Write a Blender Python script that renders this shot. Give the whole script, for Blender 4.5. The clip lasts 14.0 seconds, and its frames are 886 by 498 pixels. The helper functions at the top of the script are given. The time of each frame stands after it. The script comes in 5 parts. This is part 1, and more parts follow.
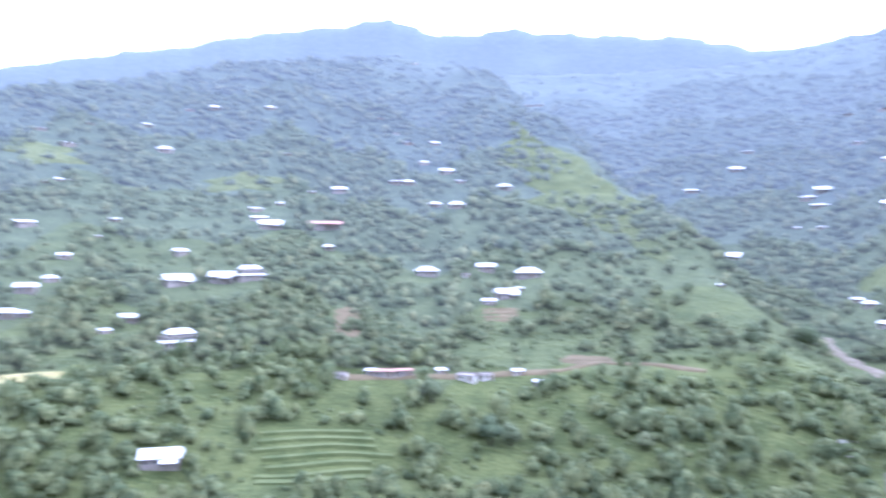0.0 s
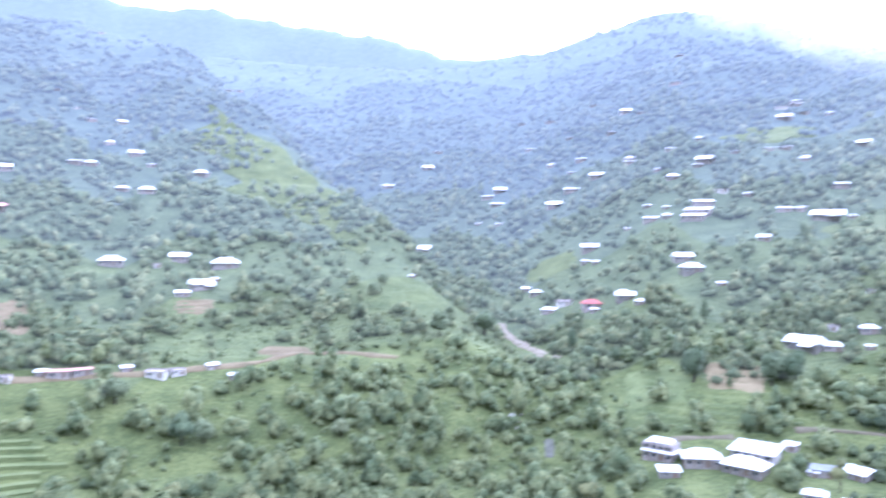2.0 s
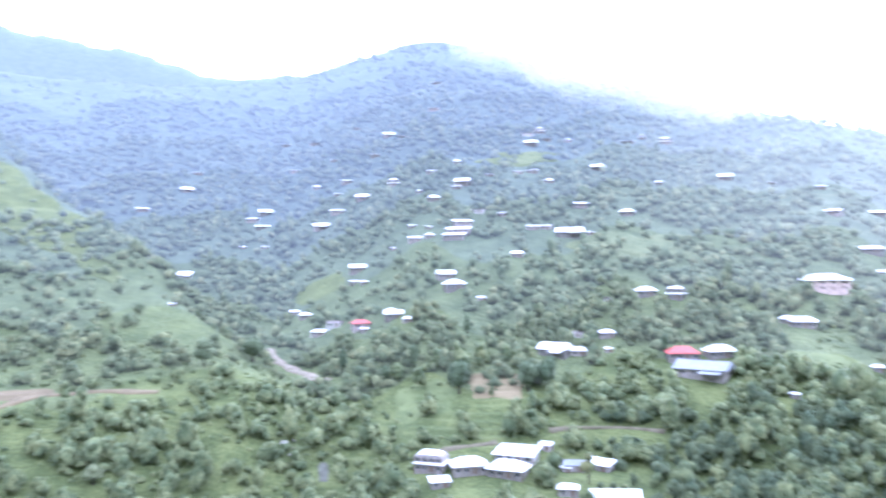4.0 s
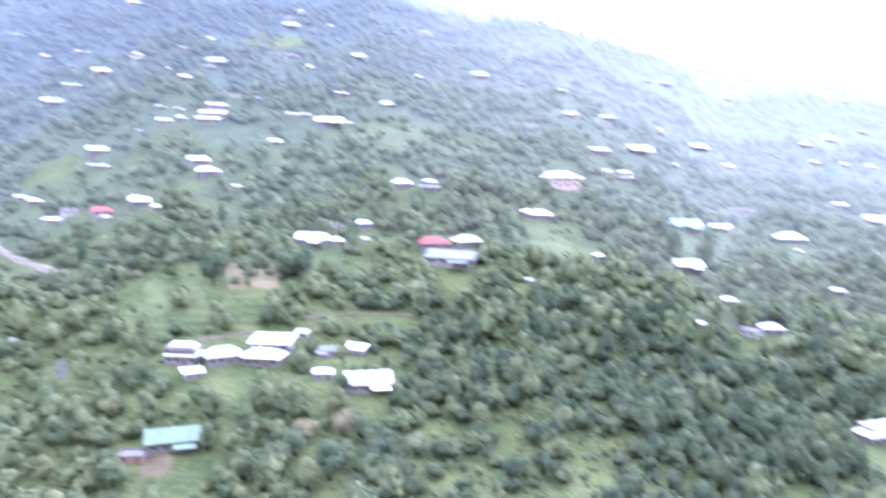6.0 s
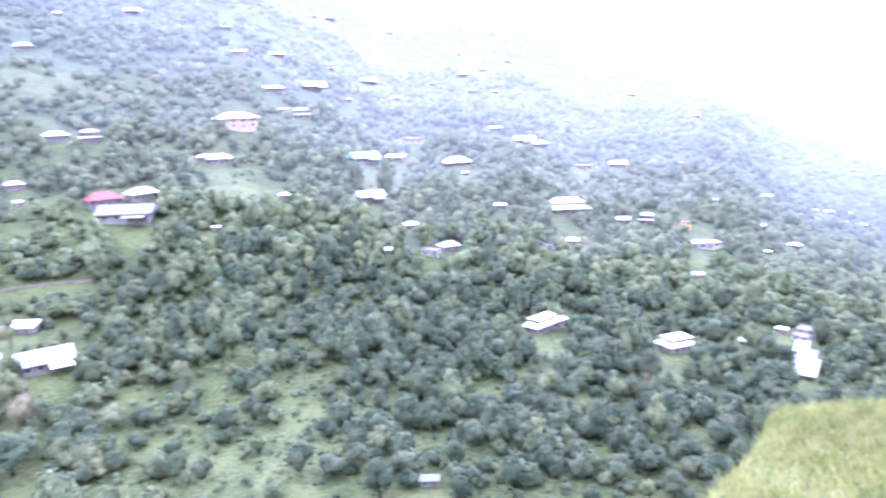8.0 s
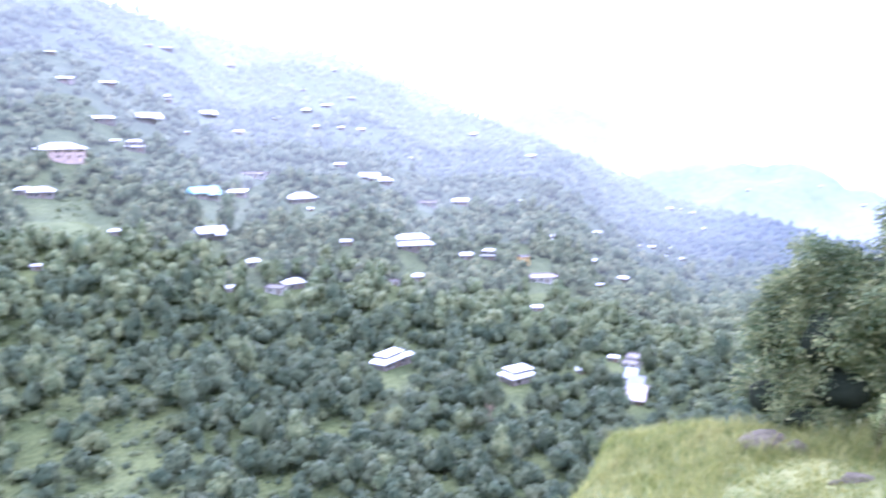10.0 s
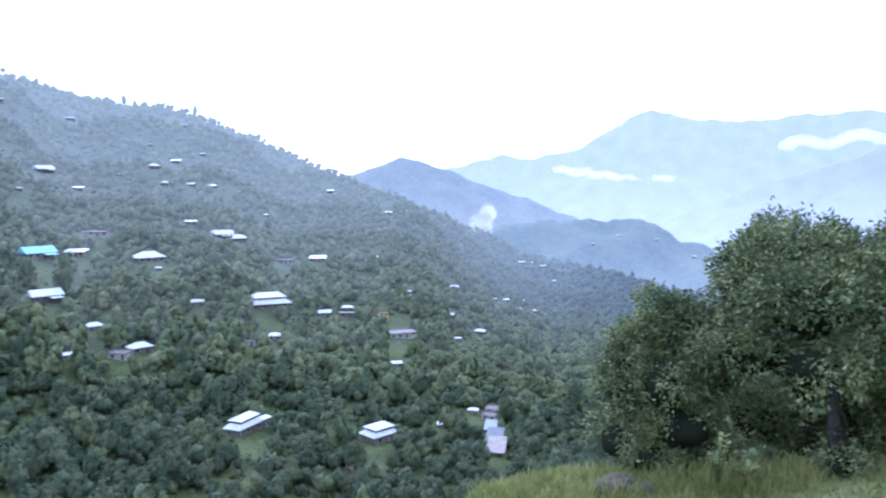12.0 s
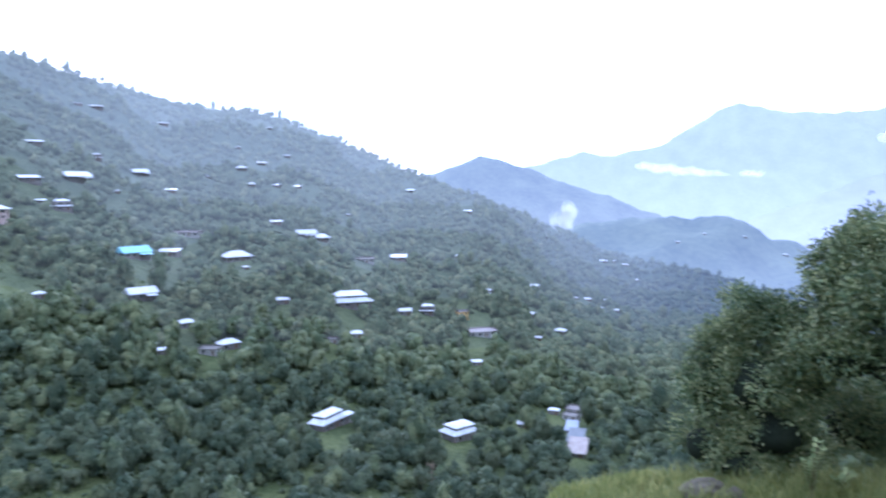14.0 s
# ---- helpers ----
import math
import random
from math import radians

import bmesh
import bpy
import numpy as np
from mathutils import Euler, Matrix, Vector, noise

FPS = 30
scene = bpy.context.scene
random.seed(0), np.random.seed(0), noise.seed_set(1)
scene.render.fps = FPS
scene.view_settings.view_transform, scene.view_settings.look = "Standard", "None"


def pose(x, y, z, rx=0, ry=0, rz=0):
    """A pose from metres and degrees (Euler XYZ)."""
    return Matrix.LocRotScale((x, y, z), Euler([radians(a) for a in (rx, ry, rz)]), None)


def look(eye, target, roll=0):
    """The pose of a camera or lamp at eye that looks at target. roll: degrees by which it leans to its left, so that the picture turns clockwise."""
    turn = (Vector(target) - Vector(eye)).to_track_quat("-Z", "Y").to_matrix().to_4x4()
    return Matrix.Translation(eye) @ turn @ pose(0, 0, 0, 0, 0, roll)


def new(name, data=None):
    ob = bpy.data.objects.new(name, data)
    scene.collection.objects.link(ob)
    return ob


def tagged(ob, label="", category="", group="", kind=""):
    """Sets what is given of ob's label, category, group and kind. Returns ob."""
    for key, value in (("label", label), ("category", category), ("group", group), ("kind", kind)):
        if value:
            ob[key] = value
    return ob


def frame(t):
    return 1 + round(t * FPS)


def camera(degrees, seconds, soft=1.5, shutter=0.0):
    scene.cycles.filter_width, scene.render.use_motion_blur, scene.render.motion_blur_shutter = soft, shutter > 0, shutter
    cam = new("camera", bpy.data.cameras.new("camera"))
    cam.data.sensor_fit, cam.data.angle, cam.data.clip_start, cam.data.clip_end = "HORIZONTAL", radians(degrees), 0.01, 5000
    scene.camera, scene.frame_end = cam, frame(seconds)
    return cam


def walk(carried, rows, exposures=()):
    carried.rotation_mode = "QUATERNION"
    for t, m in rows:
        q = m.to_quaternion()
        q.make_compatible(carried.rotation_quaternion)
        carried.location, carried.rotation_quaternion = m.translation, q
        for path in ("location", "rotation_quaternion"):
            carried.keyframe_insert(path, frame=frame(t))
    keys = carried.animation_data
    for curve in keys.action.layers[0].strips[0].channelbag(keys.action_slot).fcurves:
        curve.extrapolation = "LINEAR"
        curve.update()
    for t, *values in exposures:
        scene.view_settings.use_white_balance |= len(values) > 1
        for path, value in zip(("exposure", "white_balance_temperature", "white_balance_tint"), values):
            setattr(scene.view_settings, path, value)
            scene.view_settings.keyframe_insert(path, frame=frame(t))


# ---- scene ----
cam = camera(60.0, 14.0, soft=2.1, shutter=1.0)
PATH = [
    (0.0, pose(0, 0, 0, 90.23, 0.37, 17.30)),
    (0.5, pose(0, 0, 0, 89.48, 0.23, 10.58)),
    (1.0, pose(0, 0, 0, 89.24, 0.13, 5.82)),
    (1.5, pose(0, 0, 0, 89.03, 0.03, -0.01)),
    (2.0, pose(0, 0, 0, 89.59, -0.60, -4.85)),
    (2.5, pose(0, 0, 0, 90.81, -0.42, -9.50)),
    (3.0, pose(0, 0, 0, 91.67, 0.38, -12.22)),
    (3.2, pose(0, 0, 0, 91.71, 0.17, -13.96)),
    (5.3, pose(0, 0, 0, 87.65, 0.67, -33.05)),
    (5.5, pose(0, 0, 0, 86.09, -0.78, -33.97)),
    (6.0, pose(0, 0, 0, 82.93, -0.97, -39.77)),
    (6.5, pose(0, 0, 0, 79.07, -1.23, -45.31)),
    (7.0, pose(0, 0, 0, 76.46, -1.16, -50.42)),
    (7.5, pose(0, 0, 0, 78.45, 1.60, -57.68)),
    (7.7, pose(0, 0, 0, 78.50, 1.83, -60.33)),
    (9.8, pose(0, 0, 0, 80.31, 0.51, -73.07)),
    (10.0, pose(0, 0, 0, 80.76, 0.14, -74.79)),
    (10.5, pose(0, 0, 0, 82.01, -0.37, -79.37)),
    (11.0, pose(0, 0, 0, 83.49, -0.01, -82.64)),
    (11.5, pose(0, 0, 0, 84.43, 0.33, -83.77)),
    (12.0, pose(0, 0, 0, 84.95, -0.11, -85.38)),
    (12.5, pose(0, 0, 0, 85.03, -0.20, -86.38)),
    (13.0, pose(0, 0, 0, 84.70, -0.03, -85.63)),
    (13.5, pose(0, 0, 0, 84.48, 0.32, -82.95)),
    (14.0, pose(0, 0, 0, 84.88, 0.58, -79.48)),
]
EXPOSURES = [(0.0, 1.60, 4850, 30), (1.0, 1.77, 4850, 31), (3.0, 1.89, 4850, 28), (5.5, 1.92, 4930, 32), (7.0, 2.13, 4900, 45), (7.5, 2.22, 4880, 46), (10.0, 1.88, 4880, 40), (11.0, 1.12, 4750, 28), (12.0, 0.58, 4640, 23), (14.0, 0.57, 4620, 24)]
walk(cam, PATH, EXPOSURES)

# ---- light: bright thin cloud, low veiled sun over the ridge ----
SUN_AZ, SUN_EL = 66.0, 17.0
world = bpy.data.worlds.new("sky")
scene.world = world
world.use_nodes = True
wn = world.node_tree
wn.nodes.clear()
w_out = wn.nodes.new("ShaderNodeOutputWorld")
w_bg = wn.nodes.new("ShaderNodeBackground")
w_sky = wn.nodes.new("ShaderNodeTexSky")
w_sky.sky_type = "NISHITA"
w_sky.sun_disc = False
w_sky.sun_elevation = radians(SUN_EL)
w_sky.sun_rotation = radians(SUN_AZ)
w_sky.dust_density = 3.0
w_gain = wn.nodes.new("ShaderNodeVectorMath")
w_gain.operation = "SCALE"
w_gain.inputs["Scale"].default_value = 0.09
w_noise = wn.nodes.new("ShaderNodeTexNoise")
w_noise.inputs["Scale"].default_value = 2.2
w_noise.inputs["Detail"].default_value = 4.0
w_tc = wn.nodes.new("ShaderNodeTexCoord")
w_map = wn.nodes.new("ShaderNodeMapping")
w_map.inputs["Scale"].default_value = (1, 1, 3.5)
w_ramp = wn.nodes.new("ShaderNodeValToRGB")
w_ramp.color_ramp.elements[0].position, w_ramp.color_ramp.elements[1].position = 0.30, 0.46
w_ramp.color_ramp.elements[0].color = (0.62, 0.62, 0.62, 1)
w_mix = wn.nodes.new("ShaderNodeMix")
w_mix.data_type = "RGBA"
w_mix.inputs["B"].default_value = (1.34, 1.36, 1.38, 1)
wn.links.new(w_tc.outputs["Generated"], w_map.inputs["Vector"])
wn.links.new(w_map.outputs["Vector"], w_noise.inputs["Vector"])
wn.links.new(w_noise.outputs["Fac"], w_ramp.inputs["Fac"])
wn.links.new(w_ramp.outputs["Color"], w_mix.inputs["Factor"])
wn.links.new(w_sky.outputs["Color"], w_gain.inputs[0])
wn.links.new(w_gain.outputs["Vector"], w_mix.inputs["A"])
wn.links.new(w_mix.outputs["Result"], w_bg.inputs["Color"])
wn.links.new(w_bg.outputs["Background"], w_out.inputs["Surface"])

sun = new("sun", bpy.data.lights.new("sun", "SUN"))
sun.data.energy, sun.data.angle, sun.data.color = 1.4, radians(16), (1.0, 0.94, 0.84)
sun.matrix_world = look((0, 0, 300), Vector((0, 0, 300)) - 10 * Vector((
    math.sin(radians(SUN_AZ)) * math.cos(radians(SUN_EL)), math.cos(radians(SUN_AZ)) * math.cos(radians(SUN_EL)), math.sin(radians(SUN_EL)))))

# ---- materials ----
def material(name, rough=0.8, metal=0.0, spec=0.3):
    m = bpy.data.materials.new(name)
    m.use_nodes = True
    b = m.node_tree.nodes["Principled BSDF"]
    b.inputs["Roughness"].default_value = rough
    b.inputs["Metallic"].default_value = metal
    b.inputs["Specular IOR Level"].default_value = spec
    return m, m.node_tree, b


def varied(name, dark, light, scale=1.0, rough=0.8, metal=0.0, spec=0.3, bump=0.0, fine=6.0, vary=0.0, sheen=0.0, glow=None, island=False, stretch=(1, 1, 1), lump=0.0, edges=(0.36, 0.64), upward=0.0):
    """Two scales of noise between two colours, a fine bump, and a change of tone from piece to piece."""
    m, nt, b = material(name, rough, metal, spec)
    tc = nt.nodes.new("ShaderNodeNewGeometry")
    mp = nt.nodes.new("ShaderNodeMapping")
    mp.inputs["Scale"].default_value = stretch
    nt.links.new(tc.outputs["Position"], mp.inputs["Vector"])
    big = nt.nodes.new("ShaderNodeTexNoise")
    big.inputs["Scale"].default_value = scale
    big.inputs["Detail"].default_value = 5.0
    small = nt.nodes.new("ShaderNodeTexNoise")
    small.inputs["Scale"].default_value = scale * fine
    small.inputs["Detail"].default_value = 3.0
    both = nt.nodes.new("ShaderNodeMath")
    both.operation = "MULTIPLY_ADD"
    both.inputs[1].default_value = 0.55
    half = nt.nodes.new("ShaderNodeMath")
    half.operation = "MULTIPLY"
    half.inputs[1].default_value = 0.45
    nt.links.new(mp.outputs["Vector"], big.inputs["Vector"])
    nt.links.new(mp.outputs["Vector"], small.inputs["Vector"])
    nt.links.new(small.outputs["Fac"], half.inputs[0])
    nt.links.new(big.outputs["Fac"], both.inputs[0])
    nt.links.new(half.outputs[0], both.inputs[2])
    ramp = nt.nodes.new("ShaderNodeValToRGB")
    ramp.color_ramp.elements[0].position, ramp.color_ramp.elements[1].position = edges
    ramp.color_ramp.elements[0].color = (*dark, 1)
    ramp.color_ramp.elements[1].color = (*light, 1)
    nt.links.new(both.outputs[0], ramp.inputs["Fac"])
    colour = ramp.outputs["Color"]
    if vary:
        hsv = nt.nodes.new("ShaderNodeHueSaturation")
        if island:
            src = tc.outputs["Random Per Island"]
        else:
            src = nt.nodes.new("ShaderNodeObjectInfo").outputs["Random"]
        span = nt.nodes.new("ShaderNodeMapRange")
        span.inputs["To Min"].default_value, span.inputs["To Max"].default_value = 1 - vary, 1 + vary
        nt.links.new(src, span.inputs["Value"])
        nt.links.new(span.outputs["Result"], hsv.inputs["Value"])
        hue = nt.nodes.new("ShaderNodeMapRange")
        hue.inputs["To Min"].default_value, hue.inputs["To Max"].default_value = 0.5 + 0.07 * vary, 0.5 - 0.12 * vary
        nt.links.new(src, hue.inputs["Value"])
        nt.links.new(hue.outputs["Result"], hsv.inputs["Hue"])
        nt.links.new(colour, hsv.inputs["Color"])
        colour = hsv.outputs["Color"]
    nt.links.new(colour, b.inputs["Base Color"])
    if bump:
        bp = nt.nodes.new("ShaderNodeBump")
        bp.inputs["Strength"].default_value = bump
        bp.inputs["Distance"].default_value = lump or 0.3 / scale
        nt.links.new(small.outputs["Fac"], bp.inputs["Height"])
        nt.links.new(bp.outputs["Normal"], b.inputs["Normal"])
    if upward:
        # shading normals bent upward so crown sides brighten and contrast falls
        lean = nt.nodes.new("ShaderNodeVectorMath")
        lean.inputs[1].default_value = (0, 0, upward)
        unit = nt.nodes.new("ShaderNodeVectorMath")
        unit.operation = "NORMALIZE"
        nt.links.new(bp.outputs["Normal"] if bump else tc.outputs["Normal"], lean.inputs[0])
        nt.links.new(lean.outputs["Vector"], unit.inputs[0])
        nt.links.new(unit.outputs["Vector"], b.inputs["Normal"])
    if sheen:
        b.inputs["Sheen Weight"].default_value = sheen
        b.inputs["Sheen Roughness"].default_value = 0.6
        b.inputs["Sheen Tint"].default_value = (0.62, 0.85, 0.48, 1)
    if glow:
        b.inputs["Emission Color"].default_value = (*glow[0], 1)
        b.inputs["Emission Strength"].default_value = glow[1]
    return m


GRASS_TONES = (0.050, 0.066, 0.020), (0.112, 0.129, 0.044)
LEAF_TONES = (0.064, 0.088, 0.040), (0.152, 0.172, 0.074)
# leaf tones darkened in colour for the backlit right-hand slope
SHADED_TONES = (0.040, 0.061, 0.033), (0.088, 0.107, 0.052)
GRASS = varied("meadow", *GRASS_TONES, 0.075, 0.9, spec=0.2, bump=0.6, fine=9, sheen=0.05, lump=0.9, edges=(0.41, 0.59))
LEAF = varied("foliage", *LEAF_TONES, upward=0.8, scale=0.25, rough=0.75, spec=0.15, fine=7, vary=0.34, sheen=0.10, bump=0.3, lump=0.5, edges=(0.40, 0.60))
LEAF_STUFF = varied("woodland", *LEAF_TONES, upward=0.8, scale=0.16, rough=0.75, spec=0.15, fine=7, vary=0.12, sheen=0.10, island=True, bump=0.3, lump=0.5, edges=(0.42, 0.58))
SHADED_LEAF = varied("shaded_foliage", *SHADED_TONES, upward=0.8, scale=0.25, rough=0.75, spec=0.15, fine=7, vary=0.30, sheen=0.10, bump=0.3, lump=0.5, edges=(0.40, 0.60))
SHADED_STUFF = varied("oak_woodland", *SHADED_TONES, upward=0.8, scale=0.16, rough=0.75, spec=0.15, fine=7, vary=0.14, sheen=0.10, island=True, bump=0.3, lump=0.5, edges=(0.42, 0.58))
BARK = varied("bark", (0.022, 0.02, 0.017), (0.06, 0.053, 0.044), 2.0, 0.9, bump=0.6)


def glow_hazed(name, tones, strength, island=False, near=0.0):
    """Far backdrop hillside with blue haze painted as emission, whiter and brighter towards the sun."""
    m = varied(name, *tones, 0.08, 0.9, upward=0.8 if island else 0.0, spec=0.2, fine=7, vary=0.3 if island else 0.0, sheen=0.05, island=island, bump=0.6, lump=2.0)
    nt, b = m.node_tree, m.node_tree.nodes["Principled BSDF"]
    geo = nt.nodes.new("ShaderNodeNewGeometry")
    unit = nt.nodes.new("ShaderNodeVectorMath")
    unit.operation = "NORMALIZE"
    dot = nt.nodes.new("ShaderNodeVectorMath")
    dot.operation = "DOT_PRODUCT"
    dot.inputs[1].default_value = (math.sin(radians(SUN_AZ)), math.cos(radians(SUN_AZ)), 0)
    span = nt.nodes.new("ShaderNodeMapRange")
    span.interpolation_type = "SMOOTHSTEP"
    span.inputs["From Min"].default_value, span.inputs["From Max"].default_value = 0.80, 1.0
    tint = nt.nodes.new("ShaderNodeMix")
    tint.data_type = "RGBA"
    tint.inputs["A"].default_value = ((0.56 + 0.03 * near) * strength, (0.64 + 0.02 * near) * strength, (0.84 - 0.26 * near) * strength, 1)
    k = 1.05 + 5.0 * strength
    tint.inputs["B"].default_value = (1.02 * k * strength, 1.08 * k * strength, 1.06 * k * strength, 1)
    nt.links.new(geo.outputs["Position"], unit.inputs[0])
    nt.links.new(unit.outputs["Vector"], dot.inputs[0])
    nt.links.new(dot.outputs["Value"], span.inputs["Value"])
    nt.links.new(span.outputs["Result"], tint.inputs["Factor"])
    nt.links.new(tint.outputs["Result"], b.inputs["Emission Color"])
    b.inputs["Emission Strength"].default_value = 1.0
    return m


# emission that paints haze into each belt, nearest belt first
AIR_GLOW = [0.020, 0.038, 0.060, 0.084, 0.108, 0.130, 0.152, 0.170]
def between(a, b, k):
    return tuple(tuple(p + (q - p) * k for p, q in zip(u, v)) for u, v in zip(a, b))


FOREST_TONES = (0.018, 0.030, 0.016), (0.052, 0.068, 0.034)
BACK_GROUND = [glow_hazed("haze_glow_slope_%d" % i, between(GRASS_TONES, FOREST_TONES, min(1.0, 0.12 + 0.22 * i)), s, near=max(0.0, 1 - i / 4)) for i, s in enumerate(AIR_GLOW)]
BACK_WOOD = [glow_hazed("haze_glow_wood_%d" % i, between(LEAF_TONES, FOREST_TONES, min(0.65, 0.14 + 0.09 * i)), s, True, max(0.0, 1 - i / 4)) for i, s in enumerate(AIR_GLOW)]
# ridge, high meadows and flank carry painted haze glow too
RIDGE_WOOD = glow_hazed("ridge_haze_glow", FOREST_TONES, 0.205)
FAR_MEADOW = glow_hazed("haze_glow_meadow", ((0.060, 0.076, 0.026), (0.118, 0.130, 0.052)), 0.044, near=0.8)
FLANK = glow_hazed("haze_glow_flank", ((0.048, 0.064, 0.020), (0.110, 0.122, 0.042)), 0.034, near=1.0)


def far_glow(name, glow, low=-300.0, high=150.0, mist=1.4):
    """A far range, haze painted as emission, paler at the foot for valley mist."""
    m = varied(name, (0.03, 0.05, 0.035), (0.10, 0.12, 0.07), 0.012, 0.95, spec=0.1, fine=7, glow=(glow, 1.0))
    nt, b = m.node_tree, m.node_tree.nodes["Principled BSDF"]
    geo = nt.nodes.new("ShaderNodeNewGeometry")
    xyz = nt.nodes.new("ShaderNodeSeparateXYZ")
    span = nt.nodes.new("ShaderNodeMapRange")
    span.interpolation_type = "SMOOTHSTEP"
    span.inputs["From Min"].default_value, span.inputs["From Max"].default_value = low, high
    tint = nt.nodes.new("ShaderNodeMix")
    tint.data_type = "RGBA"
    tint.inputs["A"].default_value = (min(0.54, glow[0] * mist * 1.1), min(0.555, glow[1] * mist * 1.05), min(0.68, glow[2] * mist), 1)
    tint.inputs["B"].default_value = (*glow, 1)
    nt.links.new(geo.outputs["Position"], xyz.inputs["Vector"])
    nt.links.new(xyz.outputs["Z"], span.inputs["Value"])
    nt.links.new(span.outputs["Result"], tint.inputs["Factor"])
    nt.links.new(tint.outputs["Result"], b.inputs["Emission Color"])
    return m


# glow colours that imitate haze, mostly paler for the farther ranges
FAR_KNOB = far_glow("knob_haze_glow", (0.168, 0.188, 0.220), -270, -100, 1.6)
FAR_PEAK = far_glow("peak_haze_glow", (0.222, 0.238, 0.280), -260, 40, 1.3)
FAR_MIST = far_glow("mist_glow_range", (0.36, 0.368, 0.470))
FAR_PALE = far_glow("pale_range", (0.43, 0.448, 0.555))
FAR_BACK = far_glow("back_range", (0.43, 0.446, 0.545))


METAL_WHITE = varied("white_sheet_roof", (0.62, 0.64, 0.66), (0.80, 0.81, 0.82), 0.5, 0.45, metal=0.0, spec=0.5, bump=0.15, fine=9, vary=0.08, stretch=(1, 1, 0.3))
METAL_GREY = varied("grey_sheet_roof", (0.15, 0.162, 0.175), (0.22, 0.236, 0.25), 0.5, 0.45, spec=0.5, bump=0.15, fine=9, vary=0.1)
METAL_RED = varied("red_sheet_roof", (0.34, 0.060, 0.052), (0.45, 0.095, 0.08), 0.5, 0.5, spec=0.4, bump=0.15, fine=9)
METAL_RUST = varied("rusty_sheet_roof", (0.38, 0.20, 0.16), (0.60, 0.36, 0.30), 0.4, 0.6, spec=0.3, bump=0.2, fine=9)
METAL_TEAL = varied("teal_sheet_roof", (0.12, 0.18, 0.125), (0.21, 0.28, 0.20), 0.5, 0.5, spec=0.4, bump=0.15, fine=9)
METAL_CYAN = varied("cyan_sheet_roof", (0.25, 0.58, 0.66), (0.45, 0.74, 0.80), 0.5, 0.45, spec=0.5, fine=9)
PLASTER = varied("plaster_wall", (0.18, 0.165, 0.15), (0.32, 0.295, 0.27), 0.6, 0.9, bump=0.2, fine=7, vary=0.3)
PINK = varied("pink_wall", (0.55, 0.42, 0.36), (0.70, 0.56, 0.50), 0.6, 0.9, bump=0.2, fine=7)
OCHRE = varied("ochre_wall", (0.62, 0.36, 0.10), (0.74, 0.47, 0.18), 0.6, 0.9, bump=0.2, fine=7)
BRICK = varied("bare_brick", (0.24, 0.13, 0.10), (0.40, 0.25, 0.19), 0.9, 0.9, bump=0.3, fine=9)
CONCRETE = varied("concrete", (0.34, 0.33, 0.31), (0.52, 0.50, 0.47), 0.6, 0.9, bump=0.2, fine=8)
DARK_GLASS = varied("dark_window", (0.03, 0.035, 0.04), (0.06, 0.065, 0.07), 1.0, 0.2, spec=0.5)
WOOD = varied("wood", (0.10, 0.07, 0.045), (0.22, 0.15, 0.10), 2.0, 0.8, bump=0.3)
SOIL = varied("bare_soil", (0.112, 0.090, 0.050), (0.190, 0.152, 0.088), 0.15, 0.95, bump=0.3, fine=9)
TRACK = varied("dirt_track", (0.17, 0.145, 0.105), (0.29, 0.25, 0.19), 0.3, 0.95, bump=0.3, fine=9)
STRAW = varied("ripe_field", (0.26, 0.23, 0.09), (0.42, 0.38, 0.18), 0.2, 0.95, bump=0.3, fine=9)
CROP = varied("green_crop", (0.068, 0.092, 0.030), (0.140, 0.162, 0.062), 0.12, 0.9, bump=0.2, fine=10, lump=0.3)
ROCK = varied("grey_rock", (0.072, 0.062, 0.040), (0.160, 0.140, 0.095), 2.0, 0.9, bump=0.6, fine=6)
BLADE = varied("grass_blades", (0.17, 0.21, 0.052), (0.37, 0.385, 0.135), 0.7, 0.7, fine=5, vary=0.3, island=True)
NEAR_LEAF = varied("oak_leaf", (0.070, 0.112, 0.045), (0.292, 0.345, 0.150), 0.8, 0.6, spec=0.3, fine=6, vary=0.5, island=True)
# near-black fill whose colour stands in for shade inside the crowns
CROWN_SHADE = varied("twigs", (0.012, 0.016, 0.010), (0.026, 0.033, 0.019), 3.0, 0.95, spec=0.1)
YOUNG_LEAF = varied("young_leaf", (0.22, 0.28, 0.095), (0.38, 0.42, 0.18), 3.0, 0.6, vary=0.2, island=True)
LAWN = varied("ledge_turf", (0.115, 0.145, 0.045), (0.25, 0.25, 0.095), 0.55, 0.95, bump=0.4, fine=9)
SMOKE = bpy.data.materials.new("smoke")
SMOKE.use_nodes = True
sn = SMOKE.node_tree
s_mix = sn.nodes.new("ShaderNodeMixShader")
s_clear = sn.nodes.new("ShaderNodeBsdfTransparent")
s_white = sn.nodes.new("ShaderNodeBsdfTranslucent")
s_white.inputs["Color"].default_value = (0.95, 0.95, 0.95, 1)
s_mix.inputs["Fac"].default_value = 0.22
sn.links.new(s_clear.outputs[0], s_mix.inputs[1])
sn.links.new(s_white.outputs[0], s_mix.inputs[2])
sn.links.new(s_mix.outputs[0], sn.nodes["Material Output"].inputs["Surface"])
THIN_CLOUD = SMOKE.copy()
THIN_CLOUD.name = "thin_cloud"
THIN_CLOUD.node_tree.nodes["Mix Shader"].inputs["Fac"].default_value = 0.05
